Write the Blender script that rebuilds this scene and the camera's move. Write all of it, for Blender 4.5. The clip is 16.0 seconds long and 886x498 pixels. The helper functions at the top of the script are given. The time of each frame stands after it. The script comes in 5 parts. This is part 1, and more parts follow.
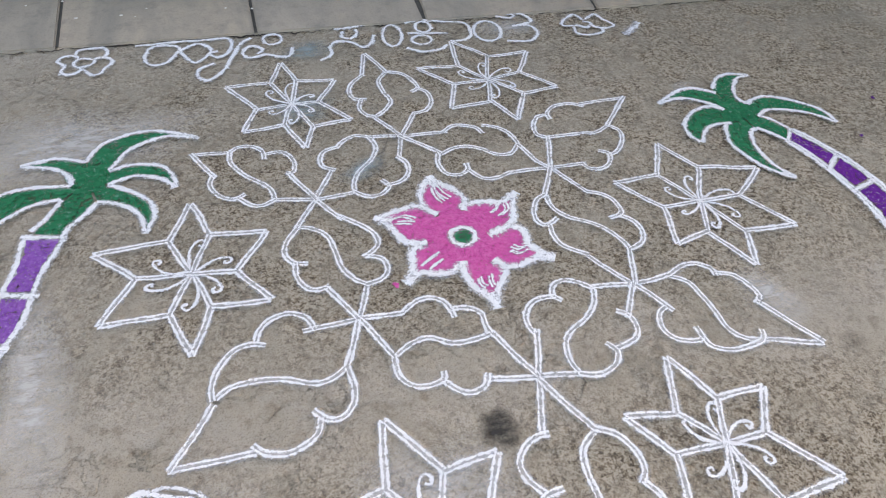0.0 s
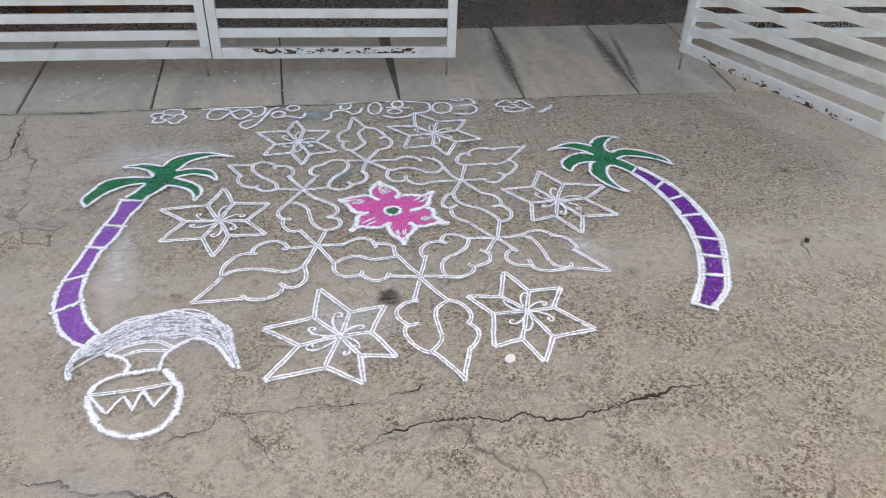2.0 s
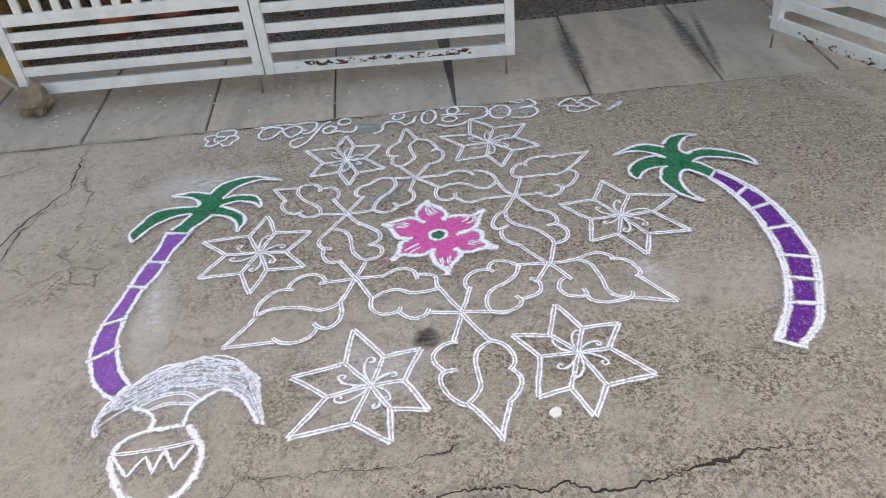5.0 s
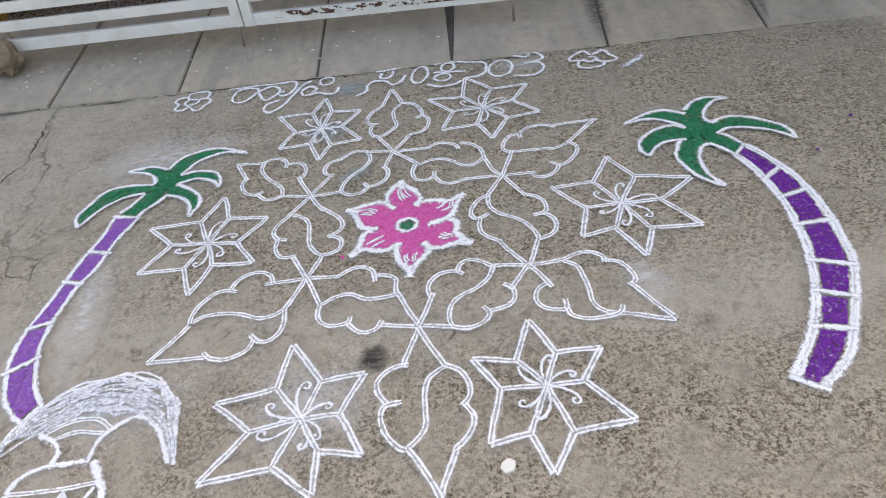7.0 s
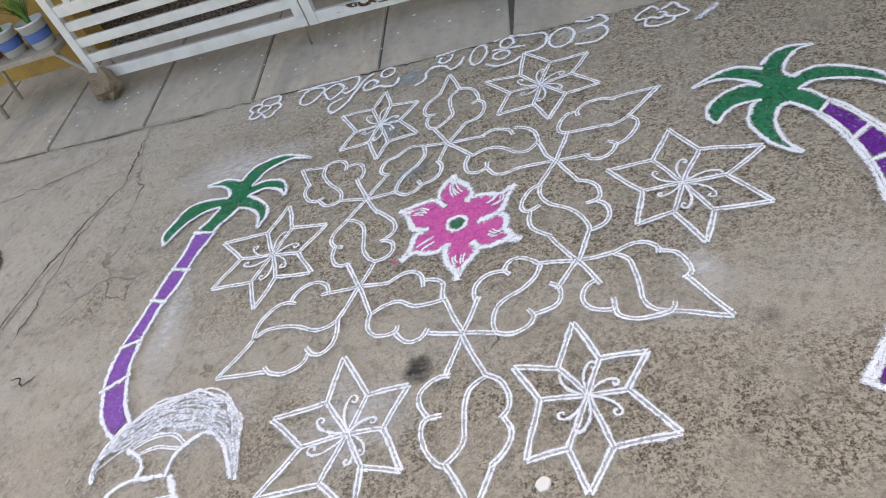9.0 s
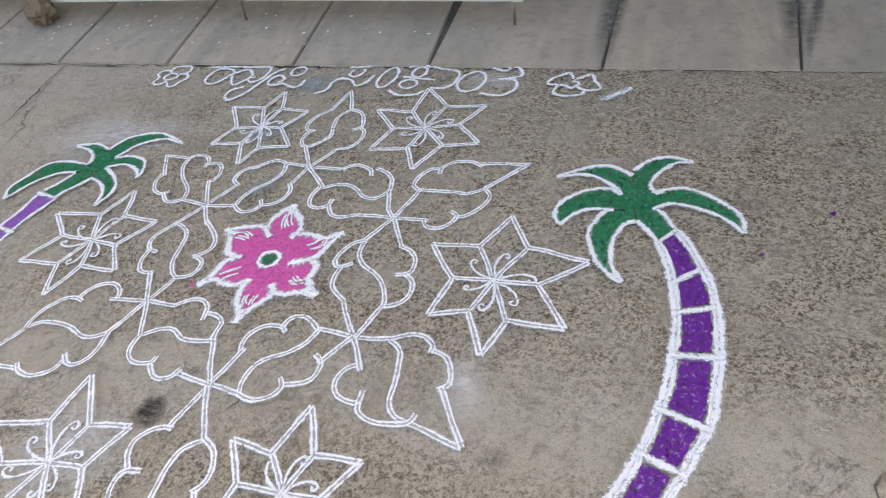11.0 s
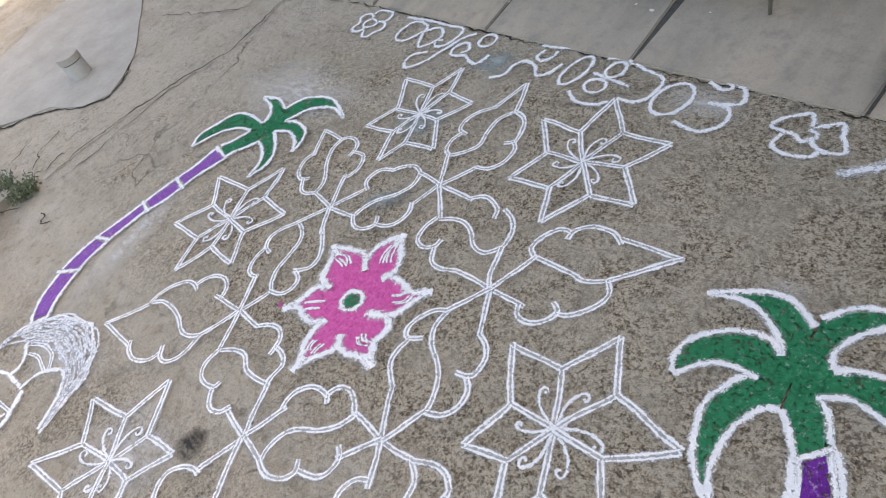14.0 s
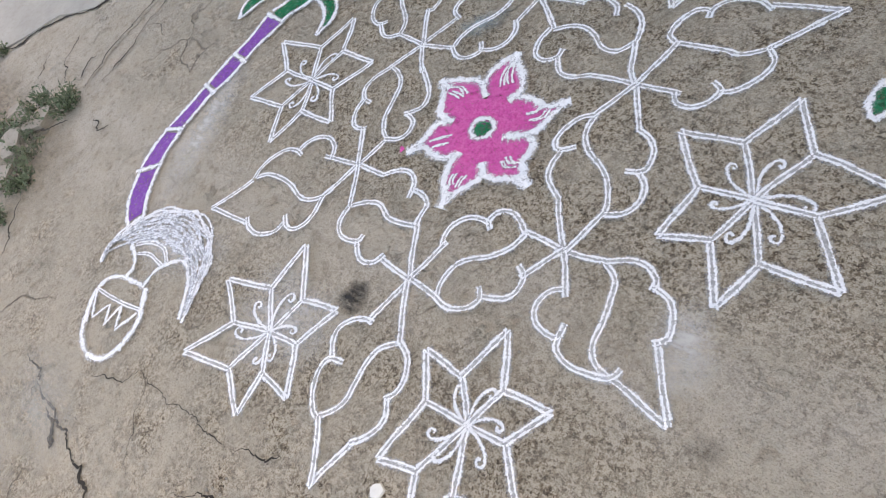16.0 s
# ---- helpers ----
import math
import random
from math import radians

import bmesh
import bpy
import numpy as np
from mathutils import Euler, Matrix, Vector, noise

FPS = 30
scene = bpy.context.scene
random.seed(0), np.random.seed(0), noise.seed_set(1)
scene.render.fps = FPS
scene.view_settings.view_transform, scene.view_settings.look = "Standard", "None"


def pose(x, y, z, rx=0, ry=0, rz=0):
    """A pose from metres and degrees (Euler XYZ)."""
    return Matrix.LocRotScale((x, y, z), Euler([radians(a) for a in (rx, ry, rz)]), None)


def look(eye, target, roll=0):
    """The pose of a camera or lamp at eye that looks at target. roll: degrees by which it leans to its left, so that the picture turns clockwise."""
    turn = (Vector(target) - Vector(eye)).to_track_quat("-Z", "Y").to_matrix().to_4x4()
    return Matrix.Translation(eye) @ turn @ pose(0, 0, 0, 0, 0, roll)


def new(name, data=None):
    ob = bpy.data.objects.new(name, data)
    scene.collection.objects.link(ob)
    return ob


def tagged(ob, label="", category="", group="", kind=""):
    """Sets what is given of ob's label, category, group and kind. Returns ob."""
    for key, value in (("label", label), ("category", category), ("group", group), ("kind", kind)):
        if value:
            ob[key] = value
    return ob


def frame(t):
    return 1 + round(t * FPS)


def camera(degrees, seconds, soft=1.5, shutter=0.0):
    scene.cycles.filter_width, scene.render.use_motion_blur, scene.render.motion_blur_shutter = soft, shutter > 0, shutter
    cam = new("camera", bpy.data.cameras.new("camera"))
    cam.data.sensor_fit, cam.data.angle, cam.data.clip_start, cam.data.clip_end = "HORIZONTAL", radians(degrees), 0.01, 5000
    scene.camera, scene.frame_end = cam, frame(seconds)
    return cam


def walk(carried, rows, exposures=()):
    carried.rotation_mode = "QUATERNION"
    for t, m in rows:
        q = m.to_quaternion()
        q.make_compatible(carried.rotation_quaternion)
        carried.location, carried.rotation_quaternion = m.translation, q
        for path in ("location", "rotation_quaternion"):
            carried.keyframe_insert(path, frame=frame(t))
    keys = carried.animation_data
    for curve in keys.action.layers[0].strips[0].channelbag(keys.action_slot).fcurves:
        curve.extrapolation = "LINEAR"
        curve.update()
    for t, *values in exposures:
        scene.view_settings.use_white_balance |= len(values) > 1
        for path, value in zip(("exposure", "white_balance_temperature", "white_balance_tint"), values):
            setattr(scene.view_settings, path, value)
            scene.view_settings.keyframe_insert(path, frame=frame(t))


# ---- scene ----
EXPOSURE, KELVIN, TINT = 2.17, 8550, 13
cam = camera(66.2, 16.0, 1.0)
PATH = [
    (0, (0.383, 0.159, 1.362), (0.794, 1.496, -0.068), 3.5),
    (0.5, (0.42, -0.211, 1.459), (0.768, 1.253, 0.142), 1.3),
    (1, (0.487, -0.582, 1.519), (0.789, 0.983, 0.312), 1.2),
    (1.5, (0.484, -0.895, 1.528), (0.841, 0.648, 0.308), -0.4),
    (2, (0.555, -1.107, 1.56), (0.883, 0.516, 0.437), 2.1),
    (2.5, (0.673, -1.16, 1.576), (0.9, 0.568, 0.595), 3.6),
    (3, (0.724, -1.094, 1.554), (0.843, 0.651, 0.585), 2.6),
    (3.5, (0.712, -0.953, 1.566), (0.947, 0.719, 0.495), 3.3),
    (4, (0.775, -0.9, 1.567), (0.864, 0.766, 0.463), -2.1),
    (4.5, (0.803, -0.857, 1.581), (0.953, 0.732, 0.375), -4.2),
    (4.7, (0.787, -0.86, 1.585), (0.896, 0.764, 0.423), -4.6),
    (6.8, (1.106, -0.493, 1.508), (0.993, 1.055, 0.246), -8.4),
    (7, (1.125, -0.435, 1.505), (0.989, 1.079, 0.206), -9.2),
    (7.5, (1.281, -0.319, 1.52), (0.855, 1.151, 0.232), -10.8),
    (8, (1.393, -0.296, 1.507), (0.867, 1.114, 0.19), -16.5),
    (8.5, (1.439, -0.268, 1.536), (0.886, 1.158, 0.247), -20.5),
    (9, (1.416, -0.289, 1.529), (0.883, 1.122, 0.215), -23.9),
    (9.5, (1.452, -0.266, 1.507), (1.088, 1.185, 0.18), -23.3),
    (10, (1.537, -0.193, 1.5), (1.189, 1.245, 0.154), -20.8),
    (10.2, (1.641, -0.156, 1.464), (1.262, 1.277, 0.121), -17.6),
    (12.3, (2.42, 0.625, 1.499), (1.482, 1.703, 0.1), -20.9),
    (12.5, (2.446, 0.679, 1.501), (1.402, 1.687, 0.125), -24.6),
    (13, (2.402, 0.842, 1.512), (1.399, 1.923, 0.161), -19.6),
    (13.5, (2.318, 0.975, 1.532), (1.221, 1.921, 0.153), -21.5),
    (14, (2.248, 1.052, 1.514), (1.031, 1.723, 0.075), -26.3),
    (14.5, (2.209, 1.093, 1.487), (0.888, 1.551, 0.057), -30.6),
    (15, (2.153, 1.027, 1.446), (0.885, 1.433, -0.047), -32.8),
    (15.5, (2.084, 0.788, 1.455), (0.911, 1.223, -0.105), -37.0),
    (16, (1.923, 0.653, 1.472), (0.837, 1.125, -0.14), -40.2),
]
walk(cam, [(t, look(eye, target, roll)) for t, eye, target, roll in PATH], [(0, EXPOSURE, KELVIN, TINT)])

# ---- world and light ----
world = bpy.data.worlds.new("sky")
scene.world = world
world.use_nodes = True
wn = world.node_tree
SUN_EL, SUN_AZ = radians(44), radians(12)
sky = wn.nodes.new("ShaderNodeTexSky")
sky.sky_type, sky.sun_disc = "NISHITA", False
sky.sun_elevation, sky.sun_rotation = SUN_EL, SUN_AZ
sky.dust_density, sky.air_density = 4.0, 1.0
wn.links.new(sky.outputs[0], wn.nodes["Background"].inputs[0])
wn.nodes["Background"].inputs[1].default_value = 0.15
sun = new("sun", bpy.data.lights.new("sun", "SUN"))
sun.data.energy, sun.data.angle, sun.data.color = 2.2, radians(0.6), (1.0, 0.93, 0.82)
sun_from = Vector((math.sin(SUN_AZ) * math.cos(SUN_EL), math.cos(SUN_AZ) * math.cos(SUN_EL), math.sin(SUN_EL)))
sun.matrix_world = look(sun_from * 30, (0, 0, 0))


# ---- materials ----
def node_mat(name):
    m = bpy.data.materials.new(name)
    m.use_nodes = True
    nt = m.node_tree
    return m, nt, nt.nodes["Principled BSDF"]


def add(nt, kind, **inputs):
    n = nt.nodes.new(kind)
    for k, v in inputs.items():
        n.inputs[k].default_value = v
    return n


def coords(nt, scale=(1, 1, 1)):
    g = nt.nodes.new("ShaderNodeNewGeometry")
    if scale == (1, 1, 1):
        return g.outputs["Position"]
    mp = add(nt, "ShaderNodeMapping", Scale=scale)
    nt.links.new(g.outputs["Position"], mp.inputs["Vector"])
    return mp.outputs[0]


def noise_of(nt, co, scale, detail=5.0, rough=0.6, dist=0.0):
    n = add(nt, "ShaderNodeTexNoise", Scale=scale, Detail=detail, Roughness=rough, Distortion=dist)
    nt.links.new(co, n.inputs["Vector"])
    return n.outputs["Fac"]


def ramp(nt, fac, *stops):
    r = nt.nodes.new("ShaderNodeValToRGB")
    e = r.color_ramp.elements
    while len(e) < len(stops):
        e.new(0.5)
    for el, (p, c) in zip(e, stops):
        el.position, el.color = p, ((*c, 1) if isinstance(c, tuple) else (c, c, c, 1))
    nt.links.new(fac, r.inputs[0])
    return r.outputs[0]


def mix(nt, fac, a, b, how="MIX"):
    n = nt.nodes.new("ShaderNodeMix")
    n.data_type, n.blend_type = "RGBA", how
    for sock, v in ((n.inputs[0], fac), (n.inputs[6], a), (n.inputs[7], b)):
        if isinstance(v, (int, float)):
            sock.default_value = v if sock is n.inputs[0] else (v, v, v, 1)
        elif isinstance(v, tuple):
            sock.default_value = (*v, 1)
        else:
            nt.links.new(v, sock)
    return n.outputs[2]


def calc(nt, op, a, b=0.0, clamp=False):
    n = nt.nodes.new("ShaderNodeMath")
    n.operation, n.use_clamp = op, clamp
    for sock, v in zip(n.inputs, (a, b)):
        if isinstance(v, (int, float)):
            sock.default_value = v
        else:
            nt.links.new(v, sock)
    return n.outputs[0]


def bump(nt, bsdf, height, strength=0.4, distance=0.004):
    b = add(nt, "ShaderNodeBump", Strength=strength, Distance=distance)
    nt.links.new(height, b.inputs["Height"])
    nt.links.new(b.outputs[0], bsdf.inputs["Normal"])


def worn(name, base, dark, rough=0.6, scale=30.0, metal=0.0, spots=0.5, strength=0.25, distance=0.002):
    """A two-scale worn surface: broad blotches and fine grain."""
    m, nt, b = node_mat(name)
    co = coords(nt)
    broad, fine = noise_of(nt, co, scale * 0.12, 4), noise_of(nt, co, scale, 6, 0.7)
    c = mix(nt, ramp(nt, broad, (0.35, 0.0), (0.7, 1.0)), base, tuple(0.5 * (x + y) for x, y in zip(base, dark)))
    c = mix(nt, calc(nt, "MULTIPLY", ramp(nt, fine, (0.5, 0.0), (0.75, 1.0)), spots), c, dark)
    nt.links.new(c, b.inputs["Base Color"])
    b.inputs["Roughness"].default_value, b.inputs["Metallic"].default_value = rough, metal
    bump(nt, b, fine, strength, distance)
    return m


def concrete_material():
    """Old worn yard concrete: tan mortar with brown exposed grit, paler laitance, flaked edges, pits and hairline cracks."""
    m, nt, b = node_mat("worn_concrete")
    co = coords(nt)
    broad = noise_of(nt, co, 0.8, 5, 0.6)
    mid = noise_of(nt, co, 6.0, 7, 0.68)
    lump = noise_of(nt, co, 24.0, 6, 0.7)
    grit = noise_of(nt, co, 85.0, 5, 0.8)
    fine = noise_of(nt, co, 240.0, 3, 0.75)
    # how much grit is laid bare: most in the trodden middle of the yard and towards the gateway
    sep = nt.nodes.new("ShaderNodeSeparateXYZ")
    nt.links.new(co, sep.inputs[0])
    dx = calc(nt, "MULTIPLY", calc(nt, "SUBTRACT", sep.outputs[0], 1.5), 0.52)
    dy = calc(nt, "MULTIPLY", calc(nt, "SUBTRACT", sep.outputs[1], 1.6), 0.52)
    d2 = calc(nt, "ADD", calc(nt, "MULTIPLY", dx, dx), calc(nt, "MULTIPLY", dy, dy))
    bare = calc(nt, "ADD", 0.87, calc(nt, "MULTIPLY", calc(nt, "SUBTRACT", mid, 0.5), 4.2))
    bare = calc(nt, "ADD", bare, calc(nt, "MULTIPLY", calc(nt, "SUBTRACT", broad, 0.5), 1.3))
    bare = calc(nt, "SUBTRACT", bare, calc(nt, "MULTIPLY", d2, 0.5), True)
    band = calc(nt, "SUBTRACT", 1.0, calc(nt, "MULTIPLY", calc(nt, "ABSOLUTE", calc(nt, "SUBTRACT", sep.outputs[1], 1.0)), 4.2))
    band = calc(nt, "ADD", band, calc(nt, "MULTIPLY", calc(nt, "SUBTRACT", mid, 0.5), 3.0), True)
    bare = calc(nt, "MULTIPLY", calc(nt, "SUBTRACT", bare, calc(nt, "MULTIPLY", band, 0.7), True), 0.9)
    mortar = mix(nt, ramp(nt, broad, (0.36, 0.0), (0.64, 1.0)), (0.455, 0.398, 0.315), (0.37, 0.318, 0.245))
    mortar = mix(nt, ramp(nt, mid, (0.40, 0.0), (0.62, 1.0)), mortar, (0.48, 0.425, 0.355))
    mortar = mix(nt, calc(nt, "MULTIPLY", ramp(nt, lump, (0.30, 1.0), (0.45, 0.0)), 0.65), mortar, (0.2, 0.155, 0.11))
    mortar = mix(nt, calc(nt, "MULTIPLY", ramp(nt, grit, (0.34, 1.0), (0.44, 0.0)), 0.6), mortar, (0.15, 0.115, 0.085))
    wob = add(nt, "ShaderNodeTexNoise", Scale=140.0, Detail=4.0)
    nt.links.new(co, wob.inputs["Vector"])
    shift = add(nt, "ShaderNodeVectorMath")
    shift.operation = "MULTIPLY_ADD"
    nt.links.new(wob.outputs["Color"], shift.inputs[0])
    shift.inputs[1].default_value = (0.012, 0.012, 0)
    nt.links.new(co, shift.inputs[2])
    grains = []
    for size in (105.0, 230.0):
        v = add(nt, "ShaderNodeTexVoronoi", Scale=size)
        nt.links.new(shift.outputs[0], v.inputs["Vector"])
        g = nt.nodes.new("ShaderNodeSeparateColor")
        nt.links.new(v.outputs["Color"], g.inputs[0])
        grains.append(g.outputs[0])
    chip = calc(nt, "ADD", calc(nt, "MULTIPLY", grains[0], 0.45), calc(nt, "MULTIPLY", grains[1], 0.55))
    chip = calc(nt, "ADD", calc(nt, "MULTIPLY", chip, 0.55), calc(nt, "MULTIPLY", calc(nt, "ADD", calc(nt, "MULTIPLY", grit, 0.82), calc(nt, "MULTIPLY", lump, 0.18)), 0.9))
    gcol = ramp(nt, chip, (0.50, (0.05, 0.03, 0.016)), (0.60, (0.2, 0.142, 0.09)), (0.70, (0.39, 0.312, 0.22)), (0.82, (0.62, 0.54, 0.42)))
    c = mix(nt, bare, mortar, gcol)
    c = mix(nt, calc(nt, "MULTIPLY", ramp(nt, fine, (0.54, 0.0), (0.66, 1.0)), 0.55), c, (0.10, 0.072, 0.05))
    c = mix(nt, calc(nt, "MULTIPLY", ramp(nt, fine, (0.32, 1.0), (0.42, 0.0)), 0.4), c, (0.56, 0.49, 0.4))
    # edges of flaked-off skin
    flake = noise_of(nt, co, 9.0, 9, 0.62, 0.4)
    edge = calc(nt, "ABSOLUTE", calc(nt, "SUBTRACT", flake, 0.5))
    edge = calc(nt, "MULTIPLY", ramp(nt, edge, (0.0, 1.0), (0.012, 0.0)), ramp(nt, noise_of(nt, co, 4.0, 4), (0.47, 0.0), (0.58, 1.0)))
    c = mix(nt, calc(nt, "MULTIPLY", edge, 0.12), c, (0.1, 0.075, 0.055))
    vor = add(nt, "ShaderNodeTexVoronoi", Scale=0.9)
    vor.feature = "DISTANCE_TO_EDGE"
    warp = add(nt, "ShaderNodeVectorMath")
    warp.operation = "MULTIPLY_ADD"
    wob = add(nt, "ShaderNodeTexNoise", Scale=5.0, Detail=6.0)
    nt.links.new(co, wob.inputs["Vector"])
    nt.links.new(wob.outputs["Color"], warp.inputs[0])
    warp.inputs[1].default_value = (0.35, 0.35, 0)
    nt.links.new(co, warp.inputs[2])
    nt.links.new(warp.outputs[0], vor.inputs["Vector"])
    hair = ramp(nt, vor.outputs["Distance"], (0.0, 1.0), (0.006, 0.0))
    hair = calc(nt, "MULTIPLY", hair, ramp(nt, noise_of(nt, co, 1.7, 3), (0.5, 0.0), (0.62, 1.0)))
    c = mix(nt, calc(nt, "MULTIPLY", hair, 0.7), c, (0.07, 0.055, 0.045))
    nt.links.new(c, b.inputs["Base Color"])
    b.inputs["Roughness"].default_value = 0.9
    b.inputs["Specular IOR Level"].default_value = 0.3
    grit = calc(nt, "ADD", grit, calc(nt, "MULTIPLY", chip, 0.4))
    h = calc(nt, "ADD", calc(nt, "MULTIPLY", grit, calc(nt, "ADD", calc(nt, "MULTIPLY", bare, 0.8), 0.35)), calc(nt, "MULTIPLY", fine, 0.25))
    h = calc(nt, "ADD", h, calc(nt, "MULTIPLY", lump, 0.9))
    h = calc(nt, "SUBTRACT", calc(nt, "ADD", h, calc(nt, "MULTIPLY", flake, 1.2)), calc(nt, "ADD", hair, calc(nt, "MULTIPLY", edge, 0.4)))
    bump(nt, b, h, 0.9, 0.012)
    return m


def powder(name, colour, double=False, cover=1.0, line=True, tint=None, fleck=0.0):
    """Loose rangoli powder: dense along the drawn line, thinning to scattered grains beside it."""
    m, nt, b = node_mat(name)
    co = coords(nt)
    grain, clump, streak = noise_of(nt, co, 300.0, 3, 0.75), noise_of(nt, co, 80.0, 4, 0.7), noise_of(nt, co, 14.0, 3)
    col = mix(nt, ramp(nt, clump, (0.38, 0.0), (0.62, 1.0)), colour, tint or tuple(0.8 * x for x in colour))
    col = mix(nt, calc(nt, "MULTIPLY", ramp(nt, grain, (0.36, 1.0), (0.5, 0.0)), 0.5), col, tuple((0.85 if line else 0.5) * x for x in colour))
    if fleck:
        col = mix(nt, calc(nt, "MULTIPLY", ramp(nt, noise_of(nt, co, 95.0, 4, 0.8), (0.58, 0.0), (0.66, 1.0)), fleck), col, (0.75, 0.74, 0.78))
    nt.links.new(col, b.inputs["Base Color"])
    b.inputs["Roughness"].default_value = 0.95
    b.inputs["Specular IOR Level"].default_value = 0.05
    wobble = calc(nt, "ADD", calc(nt, "MULTIPLY", calc(nt, "SUBTRACT", grain, 0.5), 3.8), calc(nt, "MULTIPLY", calc(nt, "SUBTRACT", clump, 0.5), 4.6))
    wobble = calc(nt, "ADD", wobble, calc(nt, "MULTIPLY", calc(nt, "SUBTRACT", streak, 0.5), 1.6))
    if line:
        uv = nt.nodes.new("ShaderNodeUVMap")
        uv.uv_map = "across"
        sep = nt.nodes.new("ShaderNodeSeparateXYZ")
        nt.links.new(uv.outputs[0], sep.inputs[0])
        a = calc(nt, "ABSOLUTE", calc(nt, "SUBTRACT", calc(nt, "MULTIPLY", sep.outputs[1], 2.0), 1.0))
        if double:
            dens = calc(nt, "SUBTRACT", 1.25, calc(nt, "MULTIPLY", calc(nt, "ABSOLUTE", calc(nt, "SUBTRACT", a, 0.34)), 5.2))
            bed = ramp(nt, a, (0.34, 0.46), (0.5, 0.0))
        else:
            dens = calc(nt, "SUBTRACT", 1.35, calc(nt, "MULTIPLY", a, 2.1))
            bed = ramp(nt, a, (0.3, 0.5), (0.55, 0.0))
        dens = calc(nt, "MULTIPLY", dens, cover)
        alpha = ramp(nt, calc(nt, "ADD", dens, wobble), (0.2, 0.0), (0.55, 1.0))
        haze = calc(nt, "MULTIPLY", ramp(nt, a, (0.4, 0.42), (1.0, 0.0)), ramp(nt, calc(nt, "ADD", calc(nt, "MULTIPLY", grain, 0.5), calc(nt, "MULTIPLY", clump, 0.5)), (0.42, 0.0), (0.56, 1.4)))
        alpha = calc(nt, "MAXIMUM", alpha, calc(nt, "MAXIMUM", calc(nt, "MULTIPLY", bed, calc(nt, "ADD", 0.3, clump)), haze))
    else:
        alpha = ramp(nt, calc(nt, "ADD", cover, wobble), (0.2, 0.12), (0.5, 1.0))
    nt.links.new(alpha, b.inputs["Alpha"])
    bump(nt, b, calc(nt, "ADD", grain, clump), 0.6, 0.003)
    return m


def dust(name, colour, cover):
    """A thin film of powder brushed over the concrete, fading out towards its rim."""
    m, nt, b = node_mat(name)
    co = coords(nt)
    b.inputs["Base Color"].default_value = (*colour, 1)
    b.inputs["Roughness"].default_value = 0.95
    uv = nt.nodes.new("ShaderNodeUVMap")
    uv.uv_map = "across"
    sep = nt.nodes.new("ShaderNodeSeparateXYZ")
    nt.links.new(uv.outputs[0], sep.inputs[0])
    rim = ramp(nt, sep.outputs[0], (0.0, 1.0), (1.0, 0.0))
    n1, n2 = ramp(nt, noise_of(nt, coords(nt, (1, 2.4, 1)), 16.0, 7, 0.75), (0.36, 0.1), (0.62, 1.0)), noise_of(nt, co, 140.0, 3)
    al = calc(nt, "MULTIPLY", rim, calc(nt, "ADD", calc(nt, "MULTIPLY", n1, 1.1), calc(nt, "MULTIPLY", n2, 0.5)), True)
    nt.links.new(calc(nt, "MULTIPLY", al, cover, True), b.inputs["Alpha"])
    return m


def stone_slab_material():
    """Split grey-buff paving stone; each slab a little different."""
    m, nt, b = node_mat("paving_stone")
    co = coords(nt)
    oi = nt.nodes.new("ShaderNodeObjectInfo")
    vein = noise_of(nt, coords(nt, (2.4, 0.8, 1.0)), 1.7, 8, 0.66, 0.9)
    fine, mid = noise_of(nt, co, 120.0, 4, 0.7), noise_of(nt, co, 18.0, 5, 0.65)
    tone = mix(nt, oi.outputs["Random"], (0.47, 0.38, 0.28), (0.38, 0.33, 0.27))
    c = mix(nt, ramp(nt, vein, (0.38, 0.0), (0.66, 1.0)), tone, (0.285, 0.255, 0.21))
    c = mix(nt, calc(nt, "MULTIPLY", ramp(nt, mid, (0.5, 0.0), (0.72, 1.0)), 0.5), c, (0.17, 0.165, 0.15))
    c = mix(nt, calc(nt, "MULTIPLY", ramp(nt, fine, (0.5, 0.0), (0.7, 1.0)), 0.3), c, (0.15, 0.13, 0.11))
    nt.links.new(c, b.inputs["Base Color"])
    b.inputs["Roughness"].default_value = 0.7
    bump(nt, b, calc(nt, "ADD", mid, calc(nt, "MULTIPLY", fine, 0.4)), 0.4, 0.004)
    return m


def porch_tile_material():
    """Dark glazed porch tiles with a wavy moulded relief."""
    m, nt, b = node_mat("wavy_porch_tile")
    co = coords(nt)
    cell = add(nt, "ShaderNodeTexVoronoi", Scale=5.5)
    nt.links.new(coords(nt, (1.0, 1.7, 1.0)), cell.inputs["Vector"])
    wave = calc(nt, "MULTIPLY", calc(nt, "SINE", calc(nt, "MULTIPLY", cell.outputs["Distance"], 42.0)), 0.5)
    wave = calc(nt, "ADD", wave, 0.5)
    n = noise_of(nt, co, 30.0, 5)
    c = mix(nt, wave, (0.02, 0.017, 0.014), (0.26, 0.23, 0.2))
    c = mix(nt, calc(nt, "MULTIPLY", n, 0.3), c, (0.07, 0.058, 0.048))
    nt.links.new(c, b.inputs["Base Color"])
    nt.links.new(ramp(nt, n, (0.3, 0.16), (0.7, 0.4)), b.inputs["Roughness"])
    bump(nt, b, wave, 0.3, 0.004)
    return m


